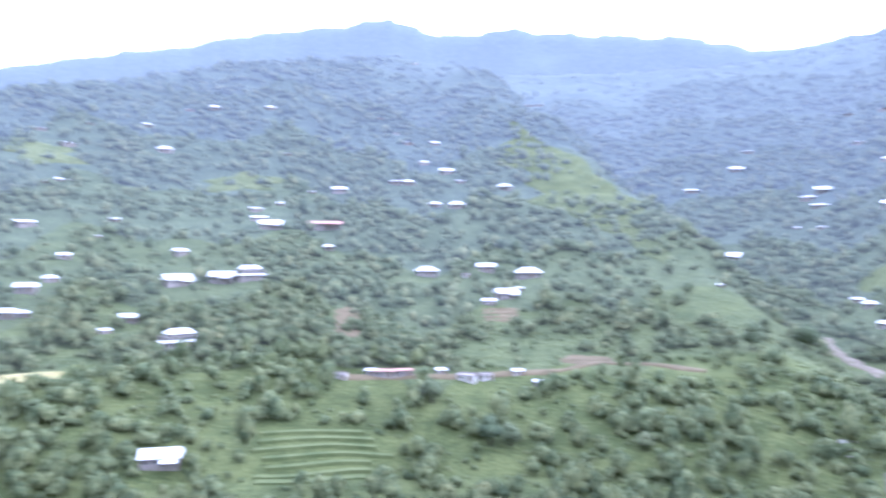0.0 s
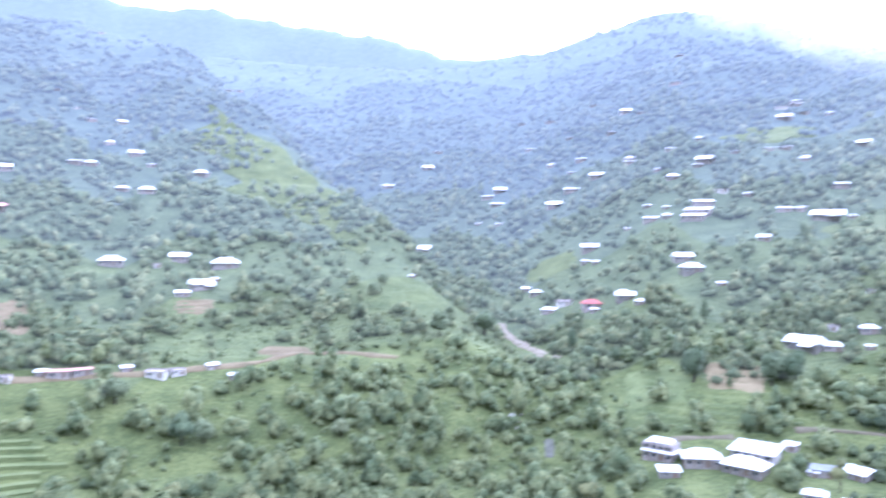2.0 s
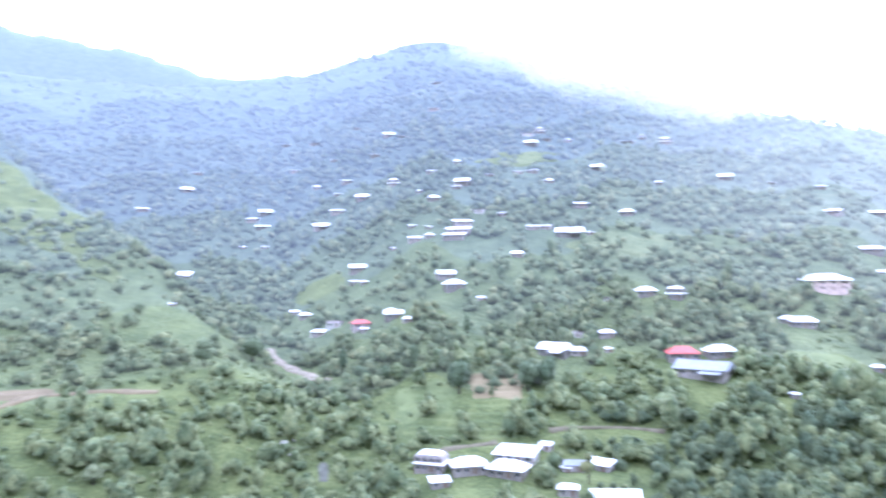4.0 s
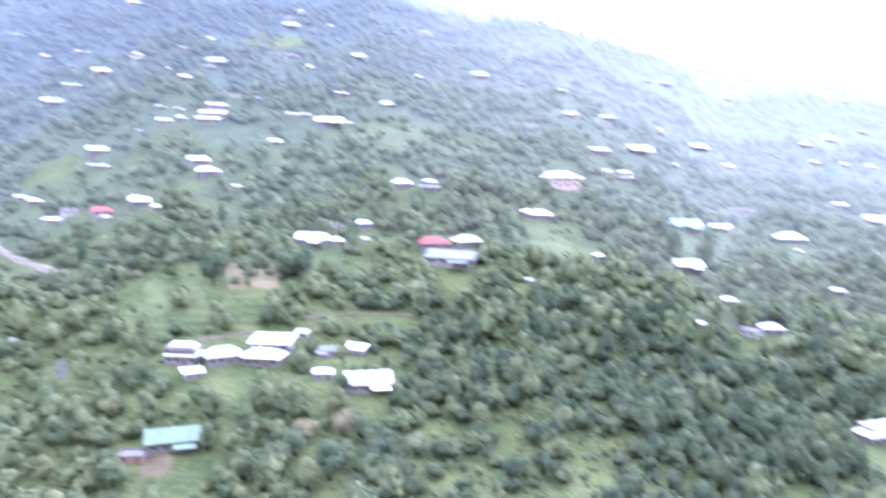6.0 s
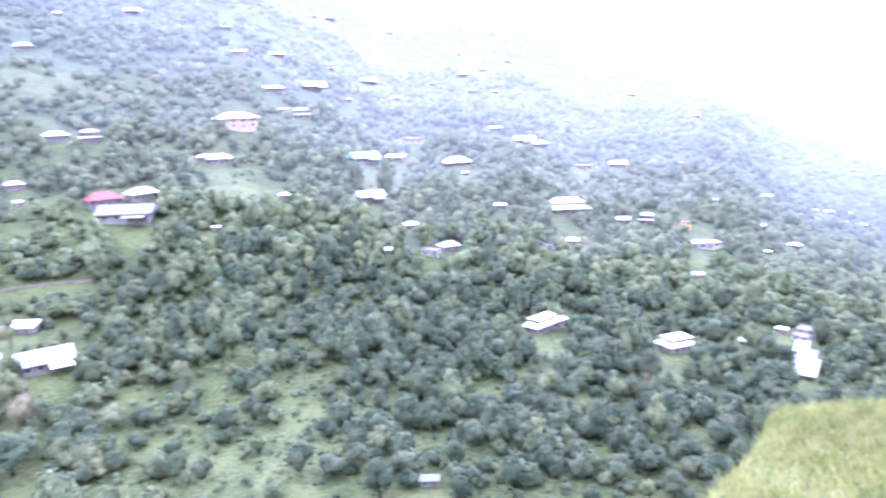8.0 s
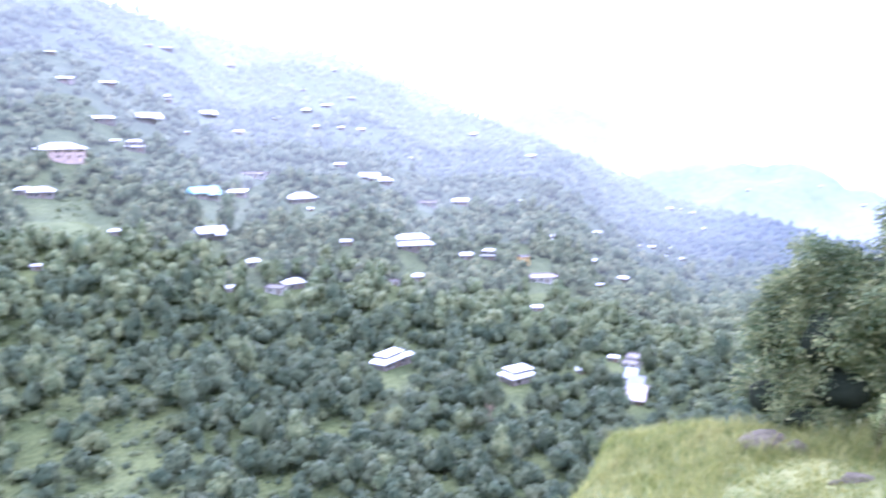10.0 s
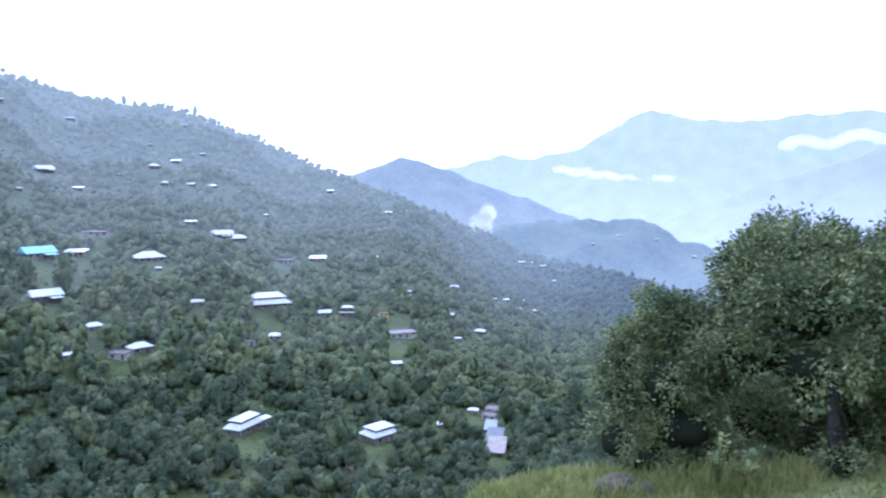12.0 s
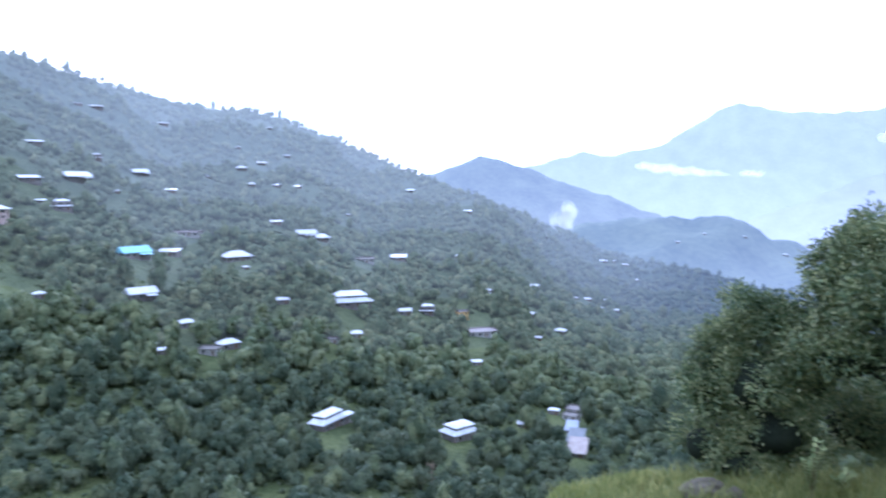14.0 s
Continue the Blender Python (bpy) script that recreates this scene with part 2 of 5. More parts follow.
DARK_LEAF = varied("dark_foliage", (0.050, 0.074, 0.036), (0.105, 0.132, 0.066), 0.25, 0.7, spec=0.2, fine=7, vary=0.2, bump=0.45, lump=0.5, sheen=0.2, upward=0.8)
BROWN_LEAF = varied("tan_foliage", (0.15, 0.135, 0.065), (0.26, 0.235, 0.12), 0.25, 0.7, spec=0.3, fine=7, vary=0.2, bump=0.8, lump=0.5, upward=0.8)
PALE_LEAF = varied("pale_foliage", (0.085, 0.110, 0.045), (0.200, 0.225, 0.110), 0.25, 0.7, spec=0.3, fine=7, vary=0.2, bump=0.8, lump=0.5, upward=0.8)
GRAVEL = varied("stream_gravel", (0.072, 0.074, 0.056), (0.135, 0.136, 0.108), 0.3, 0.95, bump=0.4, fine=9, lump=0.3)
PATH_EARTH = varied("path_earth", (0.095, 0.085, 0.052), (0.165, 0.145, 0.095), 0.3, 0.95, bump=0.3, fine=9)
TAN = varied("tan_field", (0.170, 0.138, 0.074), (0.24, 0.195, 0.112), 0.2, 0.95, bump=0.2, fine=9, lump=0.2)
METAL_BLUE = varied("blue_grey_roof", (0.30, 0.34, 0.40), (0.42, 0.46, 0.52), 0.5, 0.5, spec=0.4, bump=0.15, fine=9)
METAL_PALE = varied("weathered_roof", (0.30, 0.25, 0.22), (0.44, 0.38, 0.34), 0.5, 0.6, spec=0.4, bump=0.15, fine=9)


def thin_leaf(m, share):
    """Lets part of the light through, as thin leaves do."""
    nt, b = m.node_tree, m.node_tree.nodes["Principled BSDF"]
    through_leaf = nt.nodes.new("ShaderNodeBsdfTranslucent")
    blend = nt.nodes.new("ShaderNodeMixShader")
    blend.inputs["Fac"].default_value = share
    nt.links.new(b.inputs["Base Color"].links[0].from_socket, through_leaf.inputs["Color"])
    nt.links.new(b.outputs[0], blend.inputs[1])
    nt.links.new(through_leaf.outputs[0], blend.inputs[2])
    nt.links.new(blend.outputs[0], nt.nodes["Material Output"].inputs["Surface"])


for thin, share in ((NEAR_LEAF, 0.22), (BLADE, 0.4), (YOUNG_LEAF, 0.4)):
    thin_leaf(thin, share)

# ---- the lie of the land ----
# height above the viewer's eye along cross-sections of the valley, by bearing (degrees to the right of y)
RADII = [120, 150, 200, 265, 330, 400, 500, 650, 800, 1000, 1250, 1600, 2000, 2600]
SECTIONS = {
    "spur": [-80, -86, -84, -76, -50, -36, -4, 48, 115, 210, 330, 480, 600, 700],
    "gully": [-80, -88, -88, -82, -68, -58, -42, -8, 40, 112, 205, 345, 500, 640],
    "middle": [-80, -86, -80, -66, -48, -30, 8, 65, 120, 200, 300, 450, 590, 700],
    "shoulder": [-80, -84, -82, -70, -44, -28, 2, 50, 100, 175, 270, 400, 520, 620],
    "flank": [-80, -84, -82, -78, -66, -52, -38, -14, 22, 80, 150, 250, 330, 400],
    "toe": [-82, -85, -84, -84, -78, -72, -66, -52, -30, 4, 34, 60, 80, 90],
    "mouth": [-82, -86, -86, -88, -92, -98, -110, -125, -138, -142, -122, -100, -90, -80],
    "valley": [-84, -88, -92, -100, -110, -122, -140, -165, -190, -220, -255, -300, -350, -400],
}
BEARINGS = [(5, "gully"), (24, "middle"), (45, "shoulder"), (65, "flank"), (80, "toe"), (95, "mouth"), (118, "valley")]
# the skyline of the near hillside: bearing, degrees above the level
CREST = [(-70, 10.0), (-47, 10.8), (-34, 13.0), (-24, 14.2), (-20, 14.4), (-14, 13.2), (-5, 12.6), (5, 12.8), (11.7, 13.7), (16.4, 15.0), (19.8, 16.3), (26.7, 15.8),
         (29.5, 14.0), (36.8, 12.2), (42.4, 10.5), (53, 7.5), (60.5, 5.5), (66.6, 4.9), (70.5, 3.2), (77.5, 0.4), (83, -1.8), (87.1, -3.4), (91.7, -5.1),
         (97.8, -6.7), (106, -8.5), (118, -9.5)]
GULLY_LINE = [(0, 12.5), (350, 8.0), (550, 0.5), (800, -7.0), (1050, -13.0), (1500, -20.0)]


def smooth(x, lo, hi):
    t = np.clip((x - lo) / (hi - lo), 0, 1)
    return t * t * (3 - 2 * t)


def rough(x, y, size, seed=0.0):
    """Gentle rolling relief, about -1 to 1."""
    a, b = x / size + seed, y / size - 1.7 * seed
    return (np.sin(a + 1.3 * np.sin(b * 0.7)) + np.sin(0.8 * b - 1.1 * np.sin(a * 0.6 + 1)) + 0.6 * np.sin(1.9 * a + 1.3 * b) + 0.4 * np.sin(2.7 * b - 2.1 * a)) / 3


def slope_height(r, az):
    """Height of the hillside across the valley, before its skyline is cut."""
    logr = np.log(r)
    knots = np.log(RADII)
    z = None
    for i, (a, name) in enumerate(BEARINGS):
        h = np.interp(logr, knots, SECTIONS[name])
        if z is None:
            z = h
        else:
            z = z + (h - z) * smooth(az, BEARINGS[i - 1][0], a)
    spur = np.interp(logr, knots, SECTIONS["spur"])
    edge = np.interp(r, [p[0] for p in GULLY_LINE], [p[1] for p in GULLY_LINE])
    edge = edge + 0.7 * np.sin(r / 41) + 0.4 * np.sin(r / 17 + 1)
    return spur + (z - spur) * smooth(az, edge - 2.0, edge + 5.0)


def crest(az):
    return np.interp(az, [p[0] for p in CREST], [p[1] for p in CREST])


R_LINE = np.geomspace(120, 2700, 700)


def crest_radius(az):
    """How far off the hillside meets its skyline on one bearing."""
    e = np.degrees(np.arctan2(slope_height(R_LINE, np.full_like(R_LINE, az)), R_LINE))
    over = np.nonzero((e >= crest(az)) & (R_LINE > 400))[0]
    return R_LINE[over[0]] if len(over) else 2000.0


CR_AZ = np.arange(-60, 125, 0.5)
CR_R = np.array([crest_radius(a) for a in CR_AZ])
CR_R = np.convolve(np.pad(CR_R, 4, mode="edge"), np.ones(9) / 9, mode="valid")


def height(x, y):
    """Ground height under (x, y)."""
    x, y = np.asarray(x, float), np.asarray(y, float)
    r, az = np.hypot(x, y), np.degrees(np.arctan2(x, y))
    rc = np.interp(az, CR_AZ, CR_R)
    rr = np.maximum(r, 120)
    z = slope_height(np.minimum(rr, rc), az) - 0.28 * np.maximum(rr - rc, 0)
    relief = smooth(r, 130, 420)
    z = z + relief * (2.6 * rough(x, y, 34, 1.0) + 1.3 * rough(x, y, 13, 4.0)) + smooth(r, 500, 1200) * 7 * rough(x, y, 75, 2.0)
    # old field terraces in places
    step = np.floor(z / 1.7) * 1.7 + 1.7 * smooth(z / 1.7 - np.floor(z / 1.7), 0.5, 1.0)
    z = z + 0.85 * smooth(rough(x, y, 55, 12.0), -0.25, 0.2) * smooth(r, 150, 180) * (1 - smooth(r, 430, 520)) * (step - z)
    near = np.interp(r, [0, 1.5, 4, 12, 40, 120], [-1.65, -1.72, -3.2, -8.9, -29, -81])
    z = np.where(r < 120, near, z)
    # the grassy ledge below the viewer, to the right
    side = 85.2 - 4.5 * (1 - smooth(r, 10, 13))
    ledge = smooth(az, side - 4, side + 3) * (1 - smooth(az, 165, 180)) * smooth(r, 3.0, 9.0) * (1 - smooth(r, 13.4, 21.0))
    shelf = -5.66 + 0.046 * np.clip(az - 89, -6, 34) - 0.03 * (r - 13) + 0.07 * rough(x, y, 0.9, 3.0)
    z = z + ledge * (np.maximum(shelf, z) - z)
    # behind the viewer the hillside goes on up
    back = smooth(np.abs(az - 35), 100, 130)
    return z + back * (0.45 * r - 1.7 - z)
# ---- end of land ----


def mesh_object(name, verts, faces, mats, parent=None, smooth_faces=True):
    me = bpy.data.meshes.new(name)
    me.from_pydata(np.asarray(verts).tolist(), [], np.asarray(faces).tolist() if not isinstance(faces, list) else faces)
    for m in mats if isinstance(mats, (list, tuple)) else [mats]:
        me.materials.append(m)
    if smooth_faces:
        me.shade_smooth()
    ob = new(name, me)
    if parent is not None:
        ob.parent = parent
    return ob


def grid_faces(rows, cols, closed=False):
    i, j = np.meshgrid(np.arange(rows - 1), np.arange(cols if closed else cols - 1), indexing="ij")
    i, j = i.ravel(), j.ravel()
    k = (j + 1) % cols
    return np.stack([i * cols + j, i * cols + k, (i + 1) * cols + k, (i + 1) * cols + j], 1)


AZ_RING = np.concatenate([np.arange(-56, 124, 0.4), np.arange(124, 304, 4.0)])
R_SPLITS = [0.5, 335, 420, 520, 640, 780, 950, 1150, 1420, 2700]


def wander(az_deg):
    """How the belts of the hillside wander in and out with the bearing."""
    a = np.radians(az_deg)
    return 1 + 0.05 * np.sin(9 * a + 1) + 0.04 * np.sin(23 * a) + 0.025 * np.sin(51 * a + 2)


def land_ring(name, rr, mat):
    n = len(rr)
    A, R = np.meshgrid(AZ_RING, rr, indexing="xy")
    R = R * (1 + (wander(A) - 1) * np.clip((R - 120) / 300, 0, 1))
    x, y = R * np.sin(np.radians(A)), R * np.cos(np.radians(A))
    v = np.stack([x, y, height(x, y)], -1).reshape(-1, 3)
    f = grid_faces(n, len(AZ_RING), True).tolist()
    if rr[0] < 1:
        f.append(list(range(len(AZ_RING)))[::-1])
    return mesh_object(name, v, f, mat)


ground = tagged(land_ring("ground", np.concatenate([np.geomspace(0.03, 118, 70), np.geomspace(120, R_SPLITS[1], 190)]), GRASS), "green grassy valley sides with bushes and bare patches", "ground", kind="structure")
# hillside belts, each glowing more to imitate thicker haze
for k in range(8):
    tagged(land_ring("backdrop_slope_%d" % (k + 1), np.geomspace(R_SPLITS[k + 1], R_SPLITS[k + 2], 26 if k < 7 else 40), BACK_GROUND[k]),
           "wooded upper hillside, haze painted in as glow", "hillside", kind="structure")


# ---- far ranges, haze painted in as glow ----
def ridge(name, line, radius, depth, mat, label, bumpy=0.0, seed=0.0, lo=-60, hi=150, step=0.25, foot=-14.0):
    """A range whose skyline follows (bearing, elevation) pairs at one distance, with a front and a back slope."""
    az = np.arange(lo, hi, step)
    e = np.interp(az, [p[0] for p in line], [p[1] for p in line])
    rows = []
    for s in np.linspace(0, 1, 26):
        r = radius - depth * (1 - s) + 0 * az
        x, y = r * np.sin(np.radians(az)), r * np.cos(np.radians(az))
        top = radius * np.tan(np.radians(e)) + bumpy * (rough(x, y, radius / 45, seed) + 0.7 * rough(x, y, radius / 160, seed + 2)) * 0.35
        bottom = (radius - depth) * np.tan(np.radians(np.minimum(e - 3, foot)))
        fold = bumpy * 2.2 * np.sin(np.pi * s) * rough(x, y, radius / 26, seed + 5)
        rows.append(np.stack([x, y, bottom + (top - bottom) * s ** 0.9 + fold], -1))
    r = radius + depth * 0.5
    rows.append(np.stack([r * np.sin(np.radians(az)), r * np.cos(np.radians(az)), rows[-1][:, 2] - depth * 0.3], -1))
    v = np.concatenate(rows)
    return tagged(mesh_object(name, v, grid_faces(len(rows), len(az)), mat), label, "mountain", kind="structure")
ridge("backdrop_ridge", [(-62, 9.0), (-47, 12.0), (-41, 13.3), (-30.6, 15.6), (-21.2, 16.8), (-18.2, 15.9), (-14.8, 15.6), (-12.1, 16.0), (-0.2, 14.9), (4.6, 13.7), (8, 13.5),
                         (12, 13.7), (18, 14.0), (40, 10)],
      2300, 900, RIDGE_WOOD, "wooded mountain ridge behind the valley, blue haze painted as glow", 26, 1.0, -62, 36)
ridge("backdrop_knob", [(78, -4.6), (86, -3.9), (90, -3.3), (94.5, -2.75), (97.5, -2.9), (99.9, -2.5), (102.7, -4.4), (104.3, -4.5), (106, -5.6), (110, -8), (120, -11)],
      1650, 500, FAR_KNOB, "dark wooded hill with scattered houses, haze painted as glow", 20, 2.0, 78, 122)
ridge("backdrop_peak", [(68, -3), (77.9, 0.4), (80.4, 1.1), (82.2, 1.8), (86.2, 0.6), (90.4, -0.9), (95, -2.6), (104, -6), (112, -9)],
      2500, 700, FAR_PEAK, "wooded peak with blue haze painted as glow", 24, 3.0, 66, 114)
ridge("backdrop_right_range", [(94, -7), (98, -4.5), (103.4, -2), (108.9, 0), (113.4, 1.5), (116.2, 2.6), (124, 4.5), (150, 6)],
      3600, 900, FAR_MIST, "mountain flank with blue mist painted as glow", 30, 4.0, 92, 150)
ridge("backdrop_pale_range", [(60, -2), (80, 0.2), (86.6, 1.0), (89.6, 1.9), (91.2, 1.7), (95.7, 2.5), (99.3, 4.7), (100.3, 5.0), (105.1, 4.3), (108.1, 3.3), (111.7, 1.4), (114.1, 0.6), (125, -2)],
      4200, 900, FAR_PALE, "mountain with pale blue mist painted as glow", 40, 5.0, 60, 126)
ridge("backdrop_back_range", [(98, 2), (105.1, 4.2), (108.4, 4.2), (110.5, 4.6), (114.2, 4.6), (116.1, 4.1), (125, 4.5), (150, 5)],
      4700, 700, FAR_BACK, "mountain range on the horizon, faint with painted haze glow", 40, 6.0, 98, 150)


def grassy_flank():
    """The open grass on the side of the spur above the gully."""
    rr = np.linspace(482, 868, 100)
    edge = np.interp(rr, [p[0] for p in GULLY_LINE], [p[1] for p in GULLY_LINE])
    rows = []
    for u in np.linspace(0, 1, 26):
        ragged = 0.9 * np.sin(rr / 23) + 0.7 * np.sin(rr / 9.0 + 2)
        lo, hi = edge - 8.2 - ragged, edge - 1.4 + 0.3 * ragged
        taper = np.maximum(0.02, smooth(rr, 440, 640) * (1 - smooth(rr, 690, 890)))
        centre = edge - 3.6
        lo, hi = centre + (lo - centre) * taper, centre + (hi - centre) * taper
        az = np.radians(lo + (hi - lo) * u)
        x, y = rr * np.sin(az), rr * np.cos(az)
        up = 0.5 if 0 < u < 1 else -1.0
        rows.append(np.stack([x, y, height(x, y) + up], -1))
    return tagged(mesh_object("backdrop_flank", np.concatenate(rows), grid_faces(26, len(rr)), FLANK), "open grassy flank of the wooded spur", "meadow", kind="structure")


grassy_flank()


# ---- trees ----
def ico(sub):
    bm = bmesh.new()
    bmesh.ops.create_icosphere(bm, subdivisions=sub, radius=1.0)
    v = np.array([p.co for p in bm.verts])
    f = np.array([[p.index for p in q.verts] for q in bm.faces])
    bm.free()
    return v, f


ICO1, ICO2 = ico(1), ico(2)


def crown_arrays(rng, lobes, leaves, ball, leaf=0.16, tall=1.0):
    """A crown about 2 wide, from 0.25 to 2.0 high: lumpy lobes under a coat of leaf clumps."""
    V, F, n = [], [], 0
    centres = []
    for i in range(lobes):
        a, h = i * 2.4 + rng.uniform(-0.5, 0.5), rng.uniform(0, 1)
        d = rng.uniform(0.30, 0.52) * math.sin(math.pi * (0.25 + 0.65 * h)) if i else 0.0
        s = rng.uniform(0.28, 0.43) if i else 0.58
        centres.append((np.array([d * math.cos(a), d * math.sin(a), tall * (0.75 + 0.75 * h if i else 1.0)]), s))
    for c, s in centres:
        v, f = ball
        bumps = 1 + 0.22 * np.sin(v @ rng.uniform(-4, 4, 3) + rng.uniform(0, 6)) + rng.uniform(-0.16, 0.14, len(v))
        V.append(c + v * (s * bumps)[:, None] * np.array([rng.uniform(0.85, 1.15), rng.uniform(0.85, 1.15), rng.uniform(0.75, 1.1)]))
        F.append(f + n)
        n += len(v)
    if leaves:
        which = rng.integers(0, len(centres), leaves)
        way = rng.normal(size=(leaves, 3))
        way[:, 2] += 0.25
        way /= np.linalg.norm(way, axis=1)[:, None]
        cs, ss = np.array([c for c, s in centres])[which], np.array([s for c, s in centres])[which]
        p = cs + way * (ss * rng.uniform(0.88, 1.48, leaves))[:, None]
        u = np.cross(way, rng.normal(size=(leaves, 3)))
        u /= np.linalg.norm(u, axis=1)[:, None]
        w = np.cross(way, u) + way * rng.uniform(-0.6, 0.6, (leaves, 1))
        k = leaf * rng.uniform(0.6, 1.3, (leaves, 1))
        V.append(np.stack([p - u * k * 0.6, p + w * k, p + u * k * 0.6, p - w * k], 1).reshape(-1, 3))
        i = n + 4 * np.arange(leaves)
        F.append(np.stack([i, i + 1, i + 2], 1))
        F.append(np.stack([i, i + 2, i + 3], 1))
    return np.concatenate(V), np.concatenate(F)


def trunk_arrays(rng, top=1.0, base=0.09):
    """A tapered, leaning trunk with three limbs."""
    V, F, n = [], [], 0

    def tube(a, b, ra, rb):
        nonlocal n
        a, b = np.array(a), np.array(b)
        ang = np.arange(6) * math.pi / 3
        ring = np.stack([np.cos(ang), np.sin(ang), 0 * ang], 1)
        V.append(np.concatenate([a + ring * ra, b + ring * rb]))
        for i in range(6):
            j = (i + 1) % 6
            F.append([[n + i, n + j, n + 6 + j], [n + i, n + 6 + j, n + 6 + i]])
        n += 12

    lean = rng.uniform(-0.08, 0.08, 2)
    fork = (lean[0], lean[1], top * 0.55)
    tube((0, 0, -0.15), fork, base, base * 0.7)
    for i in range(3):
        a = i * 2.1 + rng.uniform(0, 1)
        tube(fork, (0.35 * math.cos(a), 0.35 * math.sin(a), top * rng.uniform(0.9, 1.15)), base * 0.6, base * 0.25)
    return np.concatenate(V), np.concatenate(F)


TREE_RNG = np.random.default_rng(11)
CROWNS = [mesh_object("crown", *crown_arrays(TREE_RNG, 8, 560, ICO1, 0.105, t), LEAF).data for t in (0.9, 1.0, 1.15, 1.0, 1.7)]
# copies of the crowns in the shade-darkened leaf colour
SHADED_CROWNS = [data.copy() for data in CROWNS[:4]]
for data in SHADED_CROWNS:
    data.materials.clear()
    data.materials.append(SHADED_LEAF)
TRUNKS = [mesh_object("trunk", *trunk_arrays(TREE_RNG), BARK, smooth_faces=False).data for _ in range(3)]
for o in list(scene.collection.objects):
    if o.name.startswith(("crown", "trunk")):
        bpy.data.objects.remove(o)


def wooded(x, y):
    """How thickly trees stand, 0 to 1: thickets, orchards and open meadows."""
    r, az = np.hypot(x, y), np.degrees(np.arctan2(x, y))
    d = 0.60 + 0.55 * rough(x, y, 42, 7.0) + 0.35 * rough(x, y, 17, 9.0)
    edge = np.interp(r, [p[0] for p in GULLY_LINE], [p[1] for p in GULLY_LINE])
    d = d - 0.42 * smooth(az, edge - 9, edge - 5) * (1 - smooth(az, edge - 1.5, edge + 1)) * smooth(r, 300, 380)     # grassy flank of the spur
    d = d - 0.22 * smooth(az, -32, -26) * (1 - smooth(az, -10, -4)) * (1 - smooth(r, 300, 345))      # terraces
    d = d - 0.24 * smooth(az, 36, 42) * (1 - smooth(az, 53, 58)) * (1 - smooth(r, 170, 205))   # fields at the stream
    d = d - 0.32 * smooth(az, 8, 11) * (1 - smooth(az, 17, 22)) * smooth(r, 260, 290) * (1 - smooth(r, 390, 420))
    d = d + 0.35 * smooth(az, 24, 30) * smooth(r, 200, 240) * (1 - smooth(r, 620, 760))
    d = d + 0.50 * smooth(az, 56, 61) * (1 - smooth(r, 215, 260))
    d = d + 0.30 * smooth(az, 70, 80) * smooth(r, 230, 300)
    d = d + 0.45 * smooth(az, 50, 55) * smooth(r, 200, 220) * (1 - smooth(r, 420, 520))
    d = d + 0.45 * smooth(az, 22, 26) * (1 - smooth(az, 36, 41)) * (1 - smooth(r, 205, 230))
    d = d + 0.35 * smooth(r, 640, 900)      # forest higher up
    return np.clip(d, 0.03, 1)


CLEAR = [np.zeros((0, 3))]      # x, y, radius kept free of trees


def place_trees(rng, count, r0, r1, a0=-50, a1=112, floor=0.0):
    u = rng.uniform(0, 1, count)
    r = np.sqrt(r0 * r0 + u * (r1 * r1 - r0 * r0))
    az = np.radians(rng.uniform(a0, a1, count))
    x, y = r * np.sin(az), r * np.cos(az)
    keep = rng.uniform(0, 1, count) < np.maximum(wooded(x, y), floor)
    rc = np.interp(np.degrees(az), CR_AZ, CR_R)
    keep &= r < rc + 90
    for cx, cy, cr in np.concatenate(CLEAR):
        keep &= np.hypot(x - cx, y - cy) > cr
    return x[keep], y[keep]


def single_tree(x, y, wide, tall, mat, label, k):
    """A tree of its own size and tint, on its own feet."""
    tree = tagged(new("tree"), label, "tree", "trees on the valley sides")
    tree.matrix_basis = Matrix.Translation((x, y, float(height(x, y)) - 0.3)) @ Matrix.Rotation(k * 1.3, 4, "Z") @ Matrix.Diagonal((wide / 1.9, wide / 1.9, tall / 2.0, 1))
    new("trunk", TRUNKS[k % 3]).parent = tree
    data = CROWNS[k % 4].copy()
    data.materials.clear()
    data.materials.append(mat)
    new("crown", data).parent = tree
    CLEAR.append(np.array([[x, y, wide * 0.45], [x * (1 - 7 / math.hypot(x, y)), y * (1 - 7 / math.hypot(x, y)), 4.0], [x * (1 - 12 / math.hypot(x, y)), y * (1 - 12 / math.hypot(x, y)), 3.5]]))


# ---- houses ----
def part(name, v, f, mat, parent, label=""):
    ob = mesh_object(name, v, f, mat, parent, smooth_faces=False)
    return tagged(ob, label) if label else ob


BOX_F = [(0, 3, 2, 1), (4, 5, 6, 7), (0, 1, 5, 4), (1, 2, 6, 5), (2, 3, 7, 6), (3, 0, 4, 7)]


def box(x0, x1, y0, y1, z0, z1):
    return [(x0, y0, z0), (x1, y0, z0), (x1, y1, z0), (x0, y1, z0), (x0, y0, z1), (x1, y0, z1), (x1, y1, z1), (x0, y1, z1)], list(BOX_F)


def joined(*pieces):
    V, F = [], []
    for v, f in pieces:
        F += [tuple(i + len(V) for i in q) for q in f]
        V += list(v)
    return V, F


